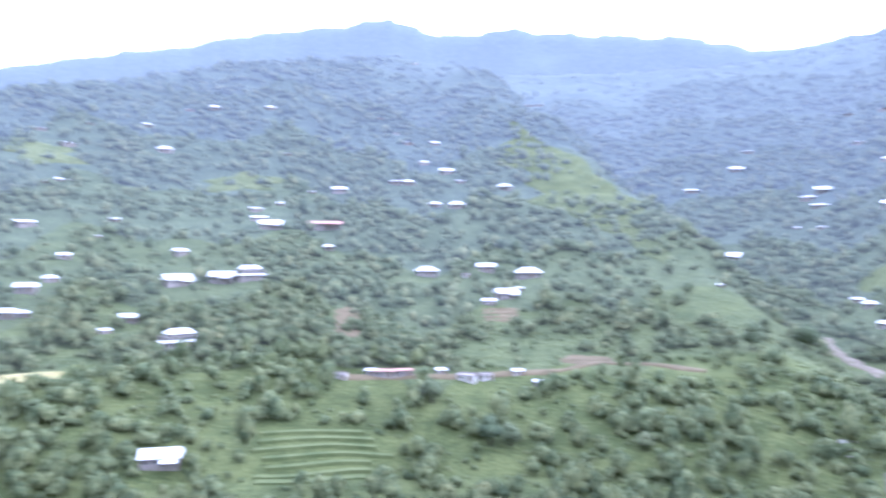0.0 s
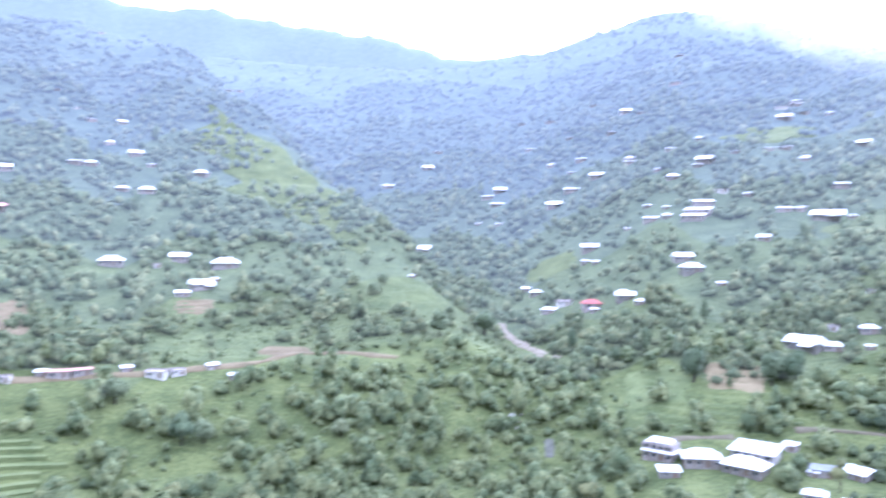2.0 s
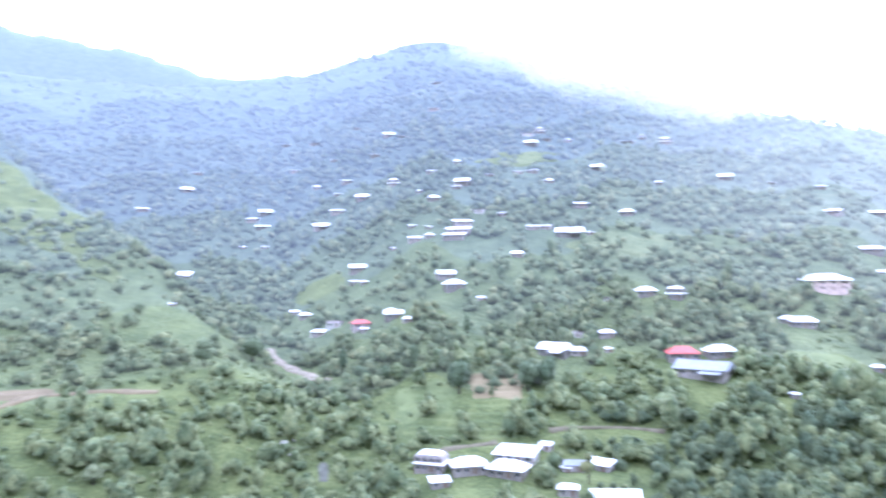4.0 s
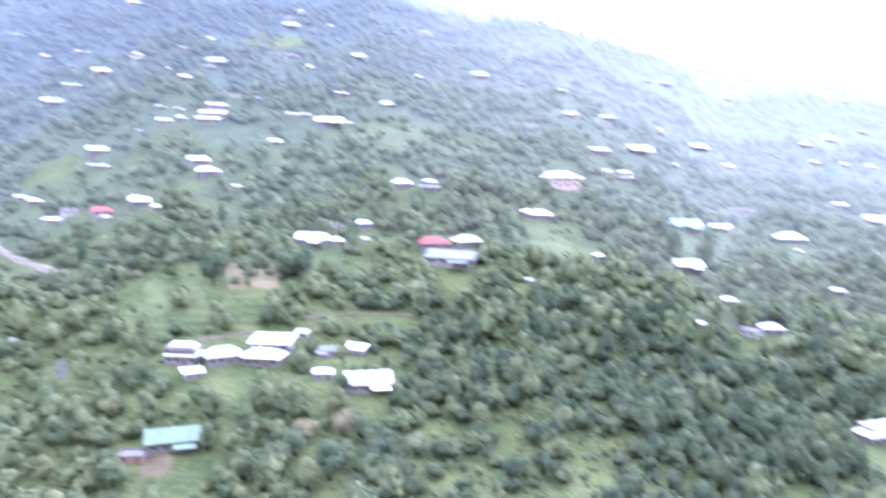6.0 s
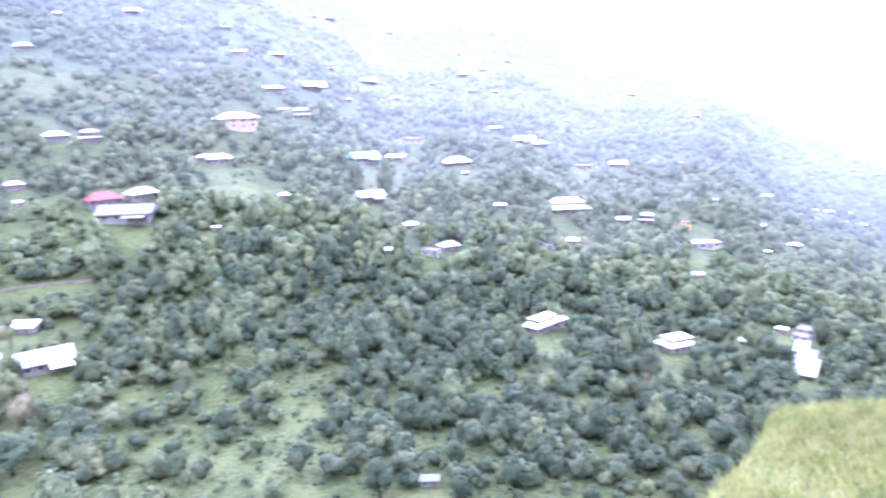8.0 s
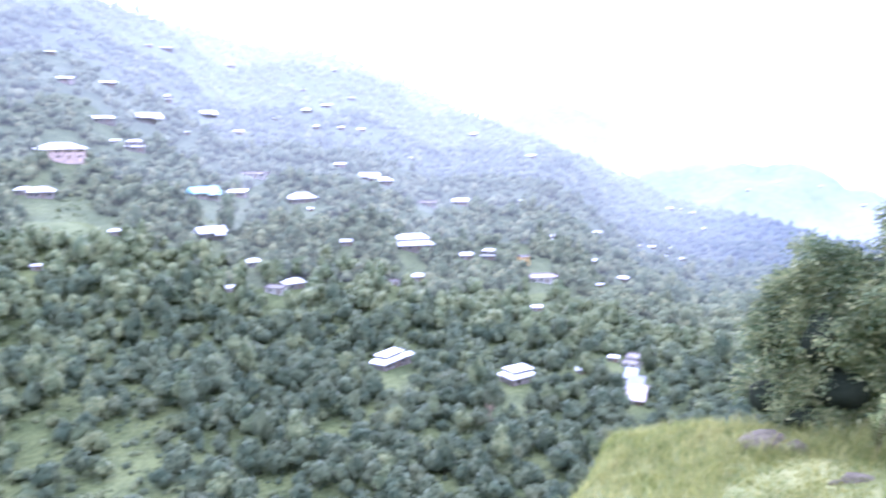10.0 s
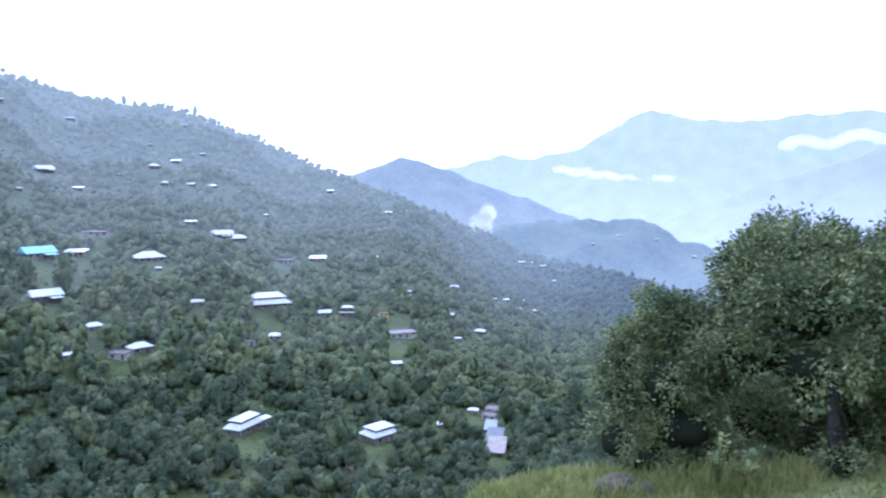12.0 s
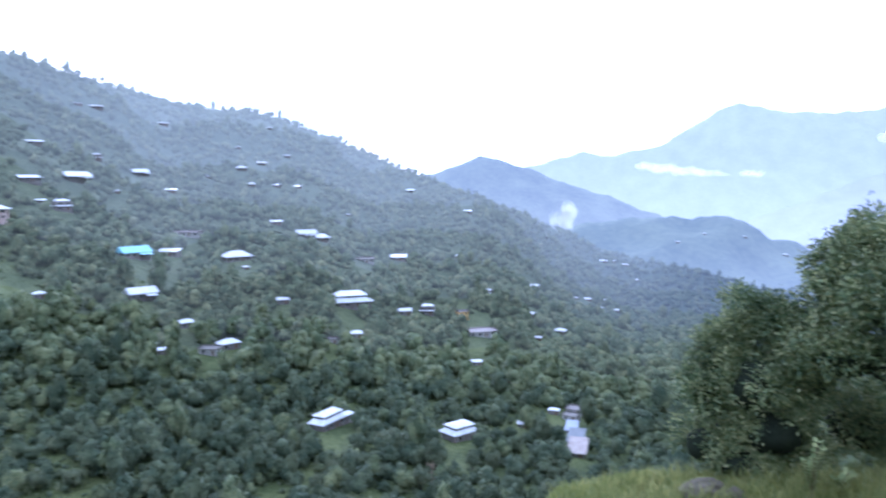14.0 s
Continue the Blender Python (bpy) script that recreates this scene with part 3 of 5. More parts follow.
def hip(w, d, z, rise, cut, thick=0.16):
    """A hipped roof slab: eaves w by d at z, ridge shortened by cut at each end (cut 0 is a gable)."""
    a, b, r = w / 2, d / 2, w / 2 - cut
    lower = [(-a, -b, z), (a, -b, z), (a, b, z), (-a, b, z)]
    upper = [(x, y, z + thick) for x, y, z in lower]
    v = lower + upper + [(-r, 0, z + rise), (r, 0, z + rise)]
    f = [(3, 2, 1, 0), (0, 1, 5, 4), (1, 2, 6, 5), (2, 3, 7, 6), (3, 0, 4, 7), (4, 5, 9, 8), (6, 7, 8, 9), (5, 6, 9), (7, 4, 8)]
    return v, f


def mono(w, d, z, rise, thick=0.14):
    a, b = w / 2, d / 2
    lo = [(-a, -b, z), (a, -b, z), (a, b, z + rise), (-a, b, z + rise)]
    return lo + [(x, y, z + thick) for x, y, z in lo], list(BOX_F)


def skirt(w, d, z, inner_w, inner_d, rise, thick=0.14):
    """A sloping veranda roof all round, open in the middle for an upper storey."""
    o = [(-w / 2, -d / 2), (w / 2, -d / 2), (w / 2, d / 2), (-w / 2, d / 2)]
    i = [(-inner_w / 2, -inner_d / 2), (inner_w / 2, -inner_d / 2), (inner_w / 2, inner_d / 2), (-inner_w / 2, inner_d / 2)]
    v = [(x, y, z) for x, y in o] + [(x, y, z + rise) for x, y in i] + [(x, y, z + thick) for x, y in o] + [(x, y, z + rise + thick) for x, y in i]
    f = []
    for k in range(4):
        n = (k + 1) % 4
        f += [(k, k + 4, n + 4, n), (k + 8, n + 8, n + 12, k + 12), (k, n, n + 8, k + 8), (k + 4, k + 12, n + 12, n + 4)]
    return v, f


def opening(house, x, y, z, w, h, name="window", near=False):
    """A framed window or a door on the front wall, which looks to -y."""
    if name == "door":
        door = part("door", *box(x - w / 2, x + w / 2, y - 0.07, y + 0.05, z, z + h), WOOD, house)
        if near:
            part("door_handle", *box(x + w * 0.3, x + w * 0.36, y - 0.13, y - 0.06, z + 1.0, z + 1.12), METAL_GREY, door)
        return
    t = 0.08
    win = part("window", *joined(box(x - w / 2 - t, x - w / 2, y - 0.1, y + 0.05, z - t, z + h + t), box(x + w / 2, x + w / 2 + t, y - 0.1, y + 0.05, z - t, z + h + t),
                                 box(x - w / 2, x + w / 2, y - 0.1, y + 0.05, z - t, z), box(x - w / 2, x + w / 2, y - 0.1, y + 0.05, z + h, z + h + t)), CONCRETE, house)
    part("pane", *box(x - w / 2, x + w / 2, y - 0.04, y + 0.03, z, z + h), DARK_GLASS, win)


ROOFS = {"R": (METAL_RED, "red"), "r": (METAL_RUST, "faded red"), "c": (METAL_TEAL, "teal green"), "C": (METAL_CYAN, "cyan blue"), "e": (METAL_GREY, "grey"), "M": (METAL_GREY, "grey"), "L": (METAL_PALE, "weathered pale"), "V": (METAL_BLUE, "pale blue-grey")}
HOUSE_RNG = random.Random(21)


def house(x, y, w, kind, level=None):
    """One village house, its front turned down the slope."""
    rnd = HOUSE_RNG
    r = math.hypot(x, y)
    near = r < 300
    if kind in "NT" and near:
        w *= 0.78
    if r > 600:
        w = min(w * 0.82, 14.0)
    z = float(height(x, y)) if level is None else level
    turn = -math.atan2(x, y) + radians(rnd.uniform(-28, 28))
    if kind in "LMV":
        turn = -math.atan2(x, y) - radians(6)
    if kind == "N":
        turn = -math.atan2(x, y) + radians(52)
    if kind == "T":
        turn = -math.atan2(x, y) + radians(40 if r < 300 else 12)
    roof_mat, tone = ROOFS.get(kind, (METAL_WHITE, "white"))
    d = w * rnd.uniform(0.58, 0.78)
    if kind in "LMV":
        d = w * 1.8
    if kind == "N":
        d = w * 0.5
    wall_mat, wall_word = PLASTER, "pale plastered walls"
    storey, floors = min(2.6, 1.4 + 0.11 * w), 1
    if kind in "tPO":
        floors = 2
    if kind == "P":
        wall_mat, wall_word = PINK, "pink walls"
    if kind == "O":
        wall_mat, wall_word = OCHRE, "bright ochre walls"
    if kind == "k":
        wall_mat, wall_word = BRICK, "bare brick walls"
    if kind in "fb":
        wall_mat, wall_word = CONCRETE, "bare concrete walls"
    h = storey * floors
    shape = {"h": "hipped sheet-metal roof", "R": "hipped sheet-metal roof", "P": "hipped sheet-metal roof", "t": "tiered sheet-metal roof", "T": "tiered sheet-metal roof",
             "N": "stepped sheet-metal roof", "f": "flat slab roof", "k": "flat slab roof", "O": "flat slab roof", "b": "flat sheet-metal roof", "s": "lean-to sheet roof", "L": "long lean-to roof", "M": "long lean-to roof", "V": "long lean-to roof"}.get(kind, "gabled sheet-metal roof")
    if kind in "fkO":
        tone = "pale"
    what = "small hut" if w < 6 else ("two-storey house" if floors == 2 else "village house")
    ob = tagged(new("hut" if w < 6 else "house"), "%s under a %s %s, %s" % (what, tone, shape, wall_word), "hut" if w < 6 else "house", "houses of the hill villages")
    ob.matrix_basis = Matrix.Translation((x, y, z - 0.3)) @ Matrix.Rotation(turn, 4, "Z")
    part("wall", *box(-w * 0.44, w * 0.44, -d * 0.42, d * 0.42, -2.5, h), wall_mat, ob)
    rise = 0.20 * w if kind not in "rb" else 0.08 * w
    rise = min(rise, 3.2)
    if kind in "hRP":
        part("roof", *hip(w, d, h, rise, w * 0.3), roof_mat, ob)
    elif kind in "gceCr":
        part("roof", *hip(w, d, h, rise, 0.0), roof_mat, ob)
        if w > 12:
            part("porch_roof", *[(np.array(v) + (w * 0.22, -d * 0.62, -0.5)).tolist() if i == 0 else v for i, v in enumerate(mono(w * 0.4, d * 0.4, h - 0.4, 0.5))], roof_mat, ob)
    elif kind == "s":
        part("roof", *mono(w, d, h - 0.2, 0.16 * d), roof_mat, ob)
    elif kind in "LMV":
        part("roof", *mono(w * 1.1, d, h - 0.3, 0.20 * d), roof_mat, ob)
    elif kind == "b":
        part("roof", *mono(w, d * 1.2, h + 0.1, 0.10 * d), roof_mat, ob)
    elif kind in "fkO":
        part("roof", *joined(box(-w * 0.47, w * 0.47, -d * 0.46, d * 0.46, h, h + 0.18), box(-w * 0.47, -w * 0.45, -d * 0.46, d * 0.46, h + 0.18, h + 0.7),
                             box(w * 0.45, w * 0.47, -d * 0.46, d * 0.46, h + 0.18, h + 0.7), box(-w * 0.45, w * 0.45, d * 0.44, d * 0.46, h + 0.18, h + 0.7)), PLASTER, ob)
    elif kind in "tTN":
        k = 0.62 if kind == "t" else 0.66
        base = storey if kind == "t" else h
        part("veranda_roof", *skirt(w, d, base, w * k, d * k, 0.10 * w if kind == "t" else 0.095 * w), METAL_WHITE, ob)
        top = base + (0.10 * w + storey * 0.7 if kind == "t" else 0.095 * w + 0.95)
        part("upper_wall", *box(-w * k * 0.5, w * k * 0.5, -d * k * 0.5, d * k * 0.5, h - 0.1, top), wall_mat, ob)
        part("roof", *hip(w * k * 1.14, d * k * 1.2, top, 0.12 * w if kind == "t" else 0.10 * w, w * k * 0.2), METAL_WHITE, ob)
        if kind == "N":
            part("side_roof", *[(np.array(v) + (w * 0.62, -d * 0.2, 0.2)).tolist() if i == 0 else v for i, v in enumerate(hip(w * 0.3, d * 0.6, h - 0.3, 0.8, 0.4))], METAL_WHITE, ob)
            part("side_wall", *box(w * 0.442, w * 0.74, -d * 0.42, d * 0.02, -2.5, h - 0.12), wall_mat, ob)
    if kind in "PTN" or (near and w > 9):
        n = 5
        for i in range(n):
            px = -w * 0.46 + i * w * 0.92 / (n - 1)
            part("post", *box(px - 0.09, px + 0.09, -d * 0.47, -d * 0.47 + 0.18, -2.0, h - 0.45), WOOD, ob)
    y0 = -d * 0.42
    n = 2 if w < 11 else 4
    for fl in range(floors):
        for i in range(n):
            px = -w * 0.44 + (i + 0.5) * w * 0.88 / n
            if fl == 0 and i == n // 2:
                opening(ob, px, y0, 0.05, 1.0, min(2.0, storey - 0.3), "door", near)
            else:
                opening(ob, px, y0, fl * storey + 0.9, min(1.3, w * 0.14), min(1.1, storey * 0.42), near=near)
    CLEAR.append(np.array([[x, y, min(0.58 * w, 8) + 1.5], [x * (1 - 0.8 * w / r), y * (1 - 0.8 * w / r), min(0.42 * w, 6) + 1.2], [x * (1 - 1.3 * w / r), y * (1 - 1.3 * w / r), min(0.3 * w, 5) + 1.0]]))
    if r < (480 if kind in "OfPkt" else 300) and kind not in "sc":
        for step in (7, 12, 17, 22):
            CLEAR.append(np.array([[x * (1 - step / r), y * (1 - step / r), min(0.35 * w, 5) + 1.6]]))
    elif r >= 300:
        for step in (6, 12, 18, 25):
            CLEAR.append(np.array([[x * (1 - step / r), y * (1 - step / r), min(0.4 * w, 5.5) + 1.5]]))
    return ob


HAMLETS = []
HAMLETS.append([
    (-310, 289, 9.8, "g"), (-305, 294, 6.6, "h"), (-324, 315, 10.6, "g"), (-403, 391, 12.4, "s"), (-564, 565, 12.6, "s"), (-469, 473, 5.2, "s"),
    (-326, 333, 8.0, "h"), (-467, 486, 7.1, "h"), (-349, 367, 7.4, "g"), (-519, 550, 16.2, "s"), (-460, 493, 4.5, "s"), (-549, 610, 6.7, "s"),
    (-355, 401, 3.6, "s"), (-260, 298, 5.9, "s"), (-369, 433, 6.2, "s"), (-262, 317, 9.0, "g"), (-511, 647, 10.3, "h"), (-169, 220, 13.9, "g"),
    (-455, 600, 16.8, "h"), (-272, 369, 16.0, "g"), (-221, 301, 18.3, "t"), (-301, 411, 8.5, "g"), (-514, 720, 8.8, "s"), (-494, 737, 15.3, "h"),
])
HAMLETS.append([
    (-251, 382, 14.6, "g"), (-239, 391, 17.1, "t"), (-312, 519, 11.3, "s"), (-296, 498, 11.6, "s"), (-280, 486, 16.1, "g"), (-444, 771, 13.0, "h"),
    (-305, 544, 7.2, "h"), (-360, 658, 6.6, "s"), (-298, 586, 5.8, "s"), (-248, 506, 26.0, "r"), (-225, 466, 7.5, "h"), (-278, 597, 14.5, "g"),
    (-136, 293, 5.3, "f"), (-126, 301, 4.9, "s"), (-327, 813, 6.5, "s"), (-120, 302, 9.2, "r"), (-240, 633, 14.0, "s"), (-293, 774, 6.2, "f"),
    (-113, 305, 7.8, "r"), (-268, 743, 10.6, "s"), (-229, 636, 12.0, "h"), (-378, 1083, 8.7, "s"), (-232, 687, 9.7, "h"), (-149, 445, 13.8, "h"),
])
HAMLETS.append([
    (-243, 753, 10.6, "g"), (-188, 584, 10.9, "h"), (-98, 311, 4.9, "s"), (-204, 667, 14.5, "g"), (-170, 583, 15.2, "h"), (-185, 646, 8.9, "s"),
    (-86, 310, 8.7, "f"), (-126, 451, 4.1, "f"), (-79, 313, 5.8, "f"), (-117, 467, 11.4, "g"), (-101, 409, 8.1, "s"), (-145, 644, 15.6, "h"),
    (-94, 420, 12.7, "g"), (-67, 320, 4.9, "g"), (-300, 1421, 10.9, "s"), (-89, 431, 4.5, "s"), (-89, 460, 17.2, "h"), (-262, 1371, 16.6, "s"),
    (-57, 314, 4.3, "s"), (-245, 1376, 14.6, "s"), (10, 857, 19.3, "s"), (20, 448, 3.5, "s"), (38, 649, 22.4, "g"), (59, 924, 17.9, "g"),
])
HAMLETS.append([
    (78, 1017, 15.0, "s"), (93, 710, 6.3, "s"), (115, 801, 14.3, "s"), (119, 765, 17.1, "s"), (109, 689, 7.2, "s"), (129, 808, 18.1, "g"),
    (202, 1078, 14.7, "s"), (97, 498, 6.7, "s"), (182, 917, 12.5, "s"), (100, 479, 7.9, "h"), (234, 1034, 22.1, "s"), (185, 813, 9.9, "h"),
    (97, 427, 8.4, "s"), (156, 670, 20.3, "g"), (106, 428, 9.1, "f"), (222, 883, 9.5, "s"), (176, 690, 18.9, "s"), (192, 753, 8.1, "s"),
    (210, 783, 15.6, "s"), (135, 490, 6.0, "s"), (142, 506, 11.6, "g"), (116, 409, 10.7, "R"), (286, 1008, 11.0, "s"), (139, 481, 5.2, "s"),
])
HAMLETS.append([
    (199, 687, 15.8, "g"), (116, 402, 4.9, "s"), (253, 820, 12.7, "s"), (62, 199, 7.6, "k"), (133, 407, 6.7, "h"), (291, 887, 20.8, "g"),
    (132, 400, 10.5, "g"), (169, 510, 3.9, "s"), (225, 675, 13.6, "t"), (297, 855, 9.4, "s"), (136, 387, 6.0, "h"), (193, 537, 5.8, "s"),
    (392, 1081, 10.3, "s"), (72, 198, 14.3, "c"), (184, 506, 10.2, "s"), (229, 617, 5.8, "h"), (92, 241, 11.1, "t"), (199, 518, 4.9, "s"),
    (192, 498, 6.2, "h"), (258, 662, 11.5, "s"), (227, 579, 12.7, "h"), (90, 229, 6.9, "s"), (371, 938, 16.5, "s"), (458, 1144, 18.4, "s"),
])
HAMLETS.append([
    (173, 424, 11.3, "g"), (170, 404, 12.7, "h"), (204, 483, 15.2, "s"), (255, 596, 10.4, "s"), (290, 675, 9.6, "h"), (211, 491, 17.0, "s"),
    (219, 503, 14.3, "s"), (264, 603, 19.1, "g"), (102, 233, 12.7, "h"), (239, 519, 9.1, "f"), (178, 385, 4.9, "s"), (293, 611, 6.8, "s"),
    (253, 509, 6.5, "s"), (113, 226, 13.2, "h"), (121, 235, 14.6, "b"), (225, 431, 7.6, "g"), (324, 616, 10.0, "s"), (405, 745, 18.3, "f"),
    (338, 615, 13.0, "s"), (260, 473, 9.2, "s"), (390, 711, 26.0, "g"), (134, 238, 4.8, "s"), (426, 756, 13.6, "t"), (268, 469, 7.6, "s"),
])
HAMLETS.append([
    (415, 721, 11.8, "s"), (337, 583, 9.5, "h"), (177, 304, 14.4, "g"), (132, 221, 3.8, "s"), (124, 207, 6.9, "h"), (276, 451, 19.2, "g"),
    (433, 707, 8.2, "h"), (135, 221, 7.7, "e"), (196, 316, 5.7, "f"), (186, 299, 8.4, "h"), (317, 504, 12.4, "s"), (289, 447, 5.1, "s"),
    (144, 219, 8.6, "s"), (400, 604, 15.0, "g"), (208, 309, 7.7, "h"), (233, 345, 3.5, "f"), (198, 293, 3.5, "s"), (133, 195, 15.0, "g"),
    (135, 191, 4.6, "f"), (339, 473, 11.0, "h"), (496, 689, 19.7, "s"), (254, 340, 11.4, "h"), (520, 696, 8.3, "t"), (418, 538, 8.2, "h"),
])
HAMLETS.append([
    (524, 662, 19.2, "t"), (264, 328, 10.0, "t"), (216, 265, 14.1, "R"), (212, 247, 21.8, "e"), (229, 257, 12.8, "h"), (468, 513, 15.4, "g"),
    (484, 478, 6.0, "s"), (283, 272, 7.0, "h"), (224, 213, 3.7, "s"), (284, 264, 11.5, "h"), (505, 450, 11.0, "s"), (334, 296, 23.7, "P"),
    (444, 386, 12.1, "s"), (415, 334, 13.3, "s"), (271, 216, 5.1, "h"), (501, 396, 14.0, "s"), (391, 307, 5.8, "s"), (395, 297, 10.8, "t"),
    (454, 330, 17.2, "g"), (674, 483, 8.6, "s"), (538, 372, 9.5, "t"), (692, 476, 15.4, "s"), (466, 309, 4.9, "s"), (363, 232, 15.6, "C"),
])
HAMLETS.append([
    (309, 195, 13.3, "g"), (560, 350, 26.0, "g"), (266, 160, 4.6, "s"), (747, 437, 11.8, "s"), (389, 227, 11.6, "s"), (541, 312, 10.7, "s"),
    (297, 167, 7.4, "h"), (443, 245, 17.3, "f"), (134, 73, 4.4, "e"), (278, 146, 9.1, "f"), (632, 328, 5.9, "s"), (287, 143, 9.2, "h"),
    (405, 195, 16.4, "h"), (760, 360, 5.9, "s"), (389, 182, 3.5, "s"), (684, 321, 11.7, "h"), (632, 288, 8.8, "h"), (716, 314, 13.3, "s"),
    (847, 361, 7.8, "s"), (518, 218, 8.5, "s"), (647, 271, 8.0, "s"), (345, 143, 6.2, "s"), (775, 312, 8.3, "s"), (664, 258, 9.2, "s"),
])
HAMLETS.append([
    (511, 193, 14.8, "g"), (515, 184, 13.2, "h"), (235, 83, 17.0, "N"), (315, 108, 4.6, "f"), (630, 200, 4.8, "s"), (369, 117, 21.8, "T"),
    (331, 102, 6.5, "h"), (492, 145, 13.5, "f"), (525, 130, 11.9, "s"), (384, 92, 7.1, "g"), (844, 194, 14.0, "s"), (393, 82, 8.4, "t"),
    (240, 40, 14.1, "T"), (569, 95, 4.3, "s"), (397, 64, 6.0, "O"), (782, 120, 11.7, "s"), (323, 46, 4.9, "s"), (373, 51, 15.3, "f"),
    (463, 58, 4.9, "t"), (308, 31, 4.3, "s"), (258, 21, 3.5, "s"), (454, 31, 5.4, "g"), (579, 38, 6.9, "h"), (397, 24, 3.6, "s"),
])
HAMLETS.append([
    (919, 47, 5.4, "s"), (299, 10, 3.5, "s"), (444, 14, 6.7, "h"), (250, 2.6, 5.2, "M"), (658, 8, 4.9, "s"), (260, 4.2, 4.0, "V"),
    (240, 2, 5.6, "L"), (685, -2, 7.1, "s"), (679, -13, 5.0, "s"), (1070, -24, 11.0, "s"), (773, -18, 6.8, "s"), (1112, -38, 8.1, "s"),
    (716, -29, 7.4, "h"), (1122, -56, 9.8, "s"), (1045, -66, 9.2, "s"), (272, 4.6, 6.2, "f"), (281, 3.0, 7.0, "f"), (276, 11, 4.2, "h"),
])
for hamlet in HAMLETS:
    for hx, hy, hw, hk in hamlet:
        house(hx, hy, hw, hk)
# the last houses, on the wooded hill beyond the ridge
for hx, hy, hz, hw in ((1551, -375, -150, 11), (1521, -407, -172, 13), (1551, -301, -116, 8), (1543, -225, -109, 8), (1503, -171, -122, 10), (1524, -397, -163, 12)):
    house(hx, hy, hw, "h", hz)
# a mast on the skyline
mast = tagged(new("radio_mast"), "thin grey lattice radio mast on the skyline", "mast")
mast.location = (920, 395, float(height(920, 395)) - 0.5)
part("pole", *box(-0.35, 0.35, -0.35, 0.35, 0, 16), METAL_GREY, mast)
part("crossbar", *box(-2.2, 2.2, -0.25, 0.25, 12.5, 13.2), METAL_GREY, mast)


# ---- fields, tracks and terraces, laid on the slope ----
def patch(name, x, y, w, d, mat, label, turn=None, seed=0, front=0, up=0.3, ragged=0.06):
    """An irregular piece of worked ground draped over the slope; w across the view line, d along it."""
    rnd = np.random.default_rng(seed)
    a = -math.atan2(x, y) if turn is None else turn
    n, m = 28, 8
    wob = 1 + ragged * np.sin(np.arange(n) * 1.1 + seed) + ragged * np.sin(np.arange(n) * 0.45 + 2 * seed) + rnd.uniform(-0.7, 0.7, n) * ragged
    V, F = [], []
    for j in range(m + 1):
        for i in range(n):
            t = 2 * math.pi * i / n
            c, s = math.cos(t), math.sin(t)
            k = (j / m) * wob[i] / max(abs(c), abs(s)) ** 0.7
            u, v = k * c * w / 2, k * s * d / 2
            px, py = x + u * math.cos(a) - v * math.sin(a), y + u * math.sin(a) + v * math.cos(a)
            V.append((px, py, float(height(px, py)) + (up if j < m else -0.2)))
    for j in range(m):
        for i in range(n):
            k = (i + 1) % n
            F.append((j * n + i, j * n + k, (j + 1) * n + k, (j + 1) * n + i))
    for u in np.linspace(-0.42, 0.42, 5):
        for v in np.linspace(-0.5, 0.42, max(4, int(d / 11))):
            if ragged < 0.1 or rnd.uniform() < 0.55:
                CLEAR.append(np.array([[x + u * w * math.cos(a) - v * d * math.sin(a), y + u * w * math.sin(a) + v * d * math.cos(a), 0.1 * w + 1]]))
    dist = math.hypot(x, y)
    for k in range(0, front, 4):
        for u in np.linspace(-0.4, 0.4, 5):
            CLEAR.append(np.array([[(x + u * w * math.cos(a)) * (1 - (d / 2 + k) / dist), (y + u * w * math.sin(a)) * (1 - (d / 2 + k) / dist), 3.5]]))
    return tagged(mesh_object(name, V, F, mat), label, "field", kind="structure")


def track(name, pts, width, mat, label):
    """A track along a line of points, smoothed and draped."""
    p = np.array(pts, float)
    s = np.concatenate([[0], np.cumsum(np.hypot(*np.diff(p, axis=0).T))])
    t = np.arange(0, s[-1], 2.0)
    x, y = np.interp(t, s, p[:, 0]), np.interp(t, s, p[:, 1])
    for _ in range(4):
        x[1:-1] = (x[:-2] + x[1:-1] * 2 + x[2:]) / 4
        y[1:-1] = (y[:-2] + y[1:-1] * 2 + y[2:]) / 4
    dx, dy = np.gradient(x), np.gradient(y)
    ln = np.hypot(dx, dy)
    nx, ny = -dy / ln, dx / ln
    rows = []
    wob = 1 + 0.18 * np.sin(t * 0.31) + 0.1 * np.sin(t * 0.83)
    for k, up in ((-0.6, -0.3), (-0.5, 0.4), (0, 0.45), (0.5, 0.4), (0.6, -0.3)):
        px, py = x + nx * width * k * wob, y + ny * width * k * wob
        rows.append(np.stack([px, py, height(px, py) + up], -1))
    CLEAR.append(np.stack([x[::2], y[::2], np.full(len(x[::2]), width * 0.7 + 1.5)], 1))
    r = np.hypot(x, y)
    CLEAR.append(np.stack([x[::3] * (1 - 6 / r[::3]), y[::3] * (1 - 6 / r[::3]), np.full(len(x[::3]), 4.0)], 1))
    return tagged(mesh_object(name, np.concatenate(rows), grid_faces(5, len(x)), mat), label, "track", kind="structure")


track("road", [(70.1, 436), (69.4, 411.8), (72.7, 398.8), (78.2, 381.4), (84, 350)], 4.0, TRACK, "pale dirt road along the gully")
track("hill_track", [(-137.1, 293.0), (-115.4, 302.2), (-92.7, 309.4), (-70.5, 318.8), (-48.0, 328.1), (-34.8, 338.8), (-13.5, 339.5), (9.2, 332.1)], 3.2, SOIL, "brown earth track past the roadside shops")
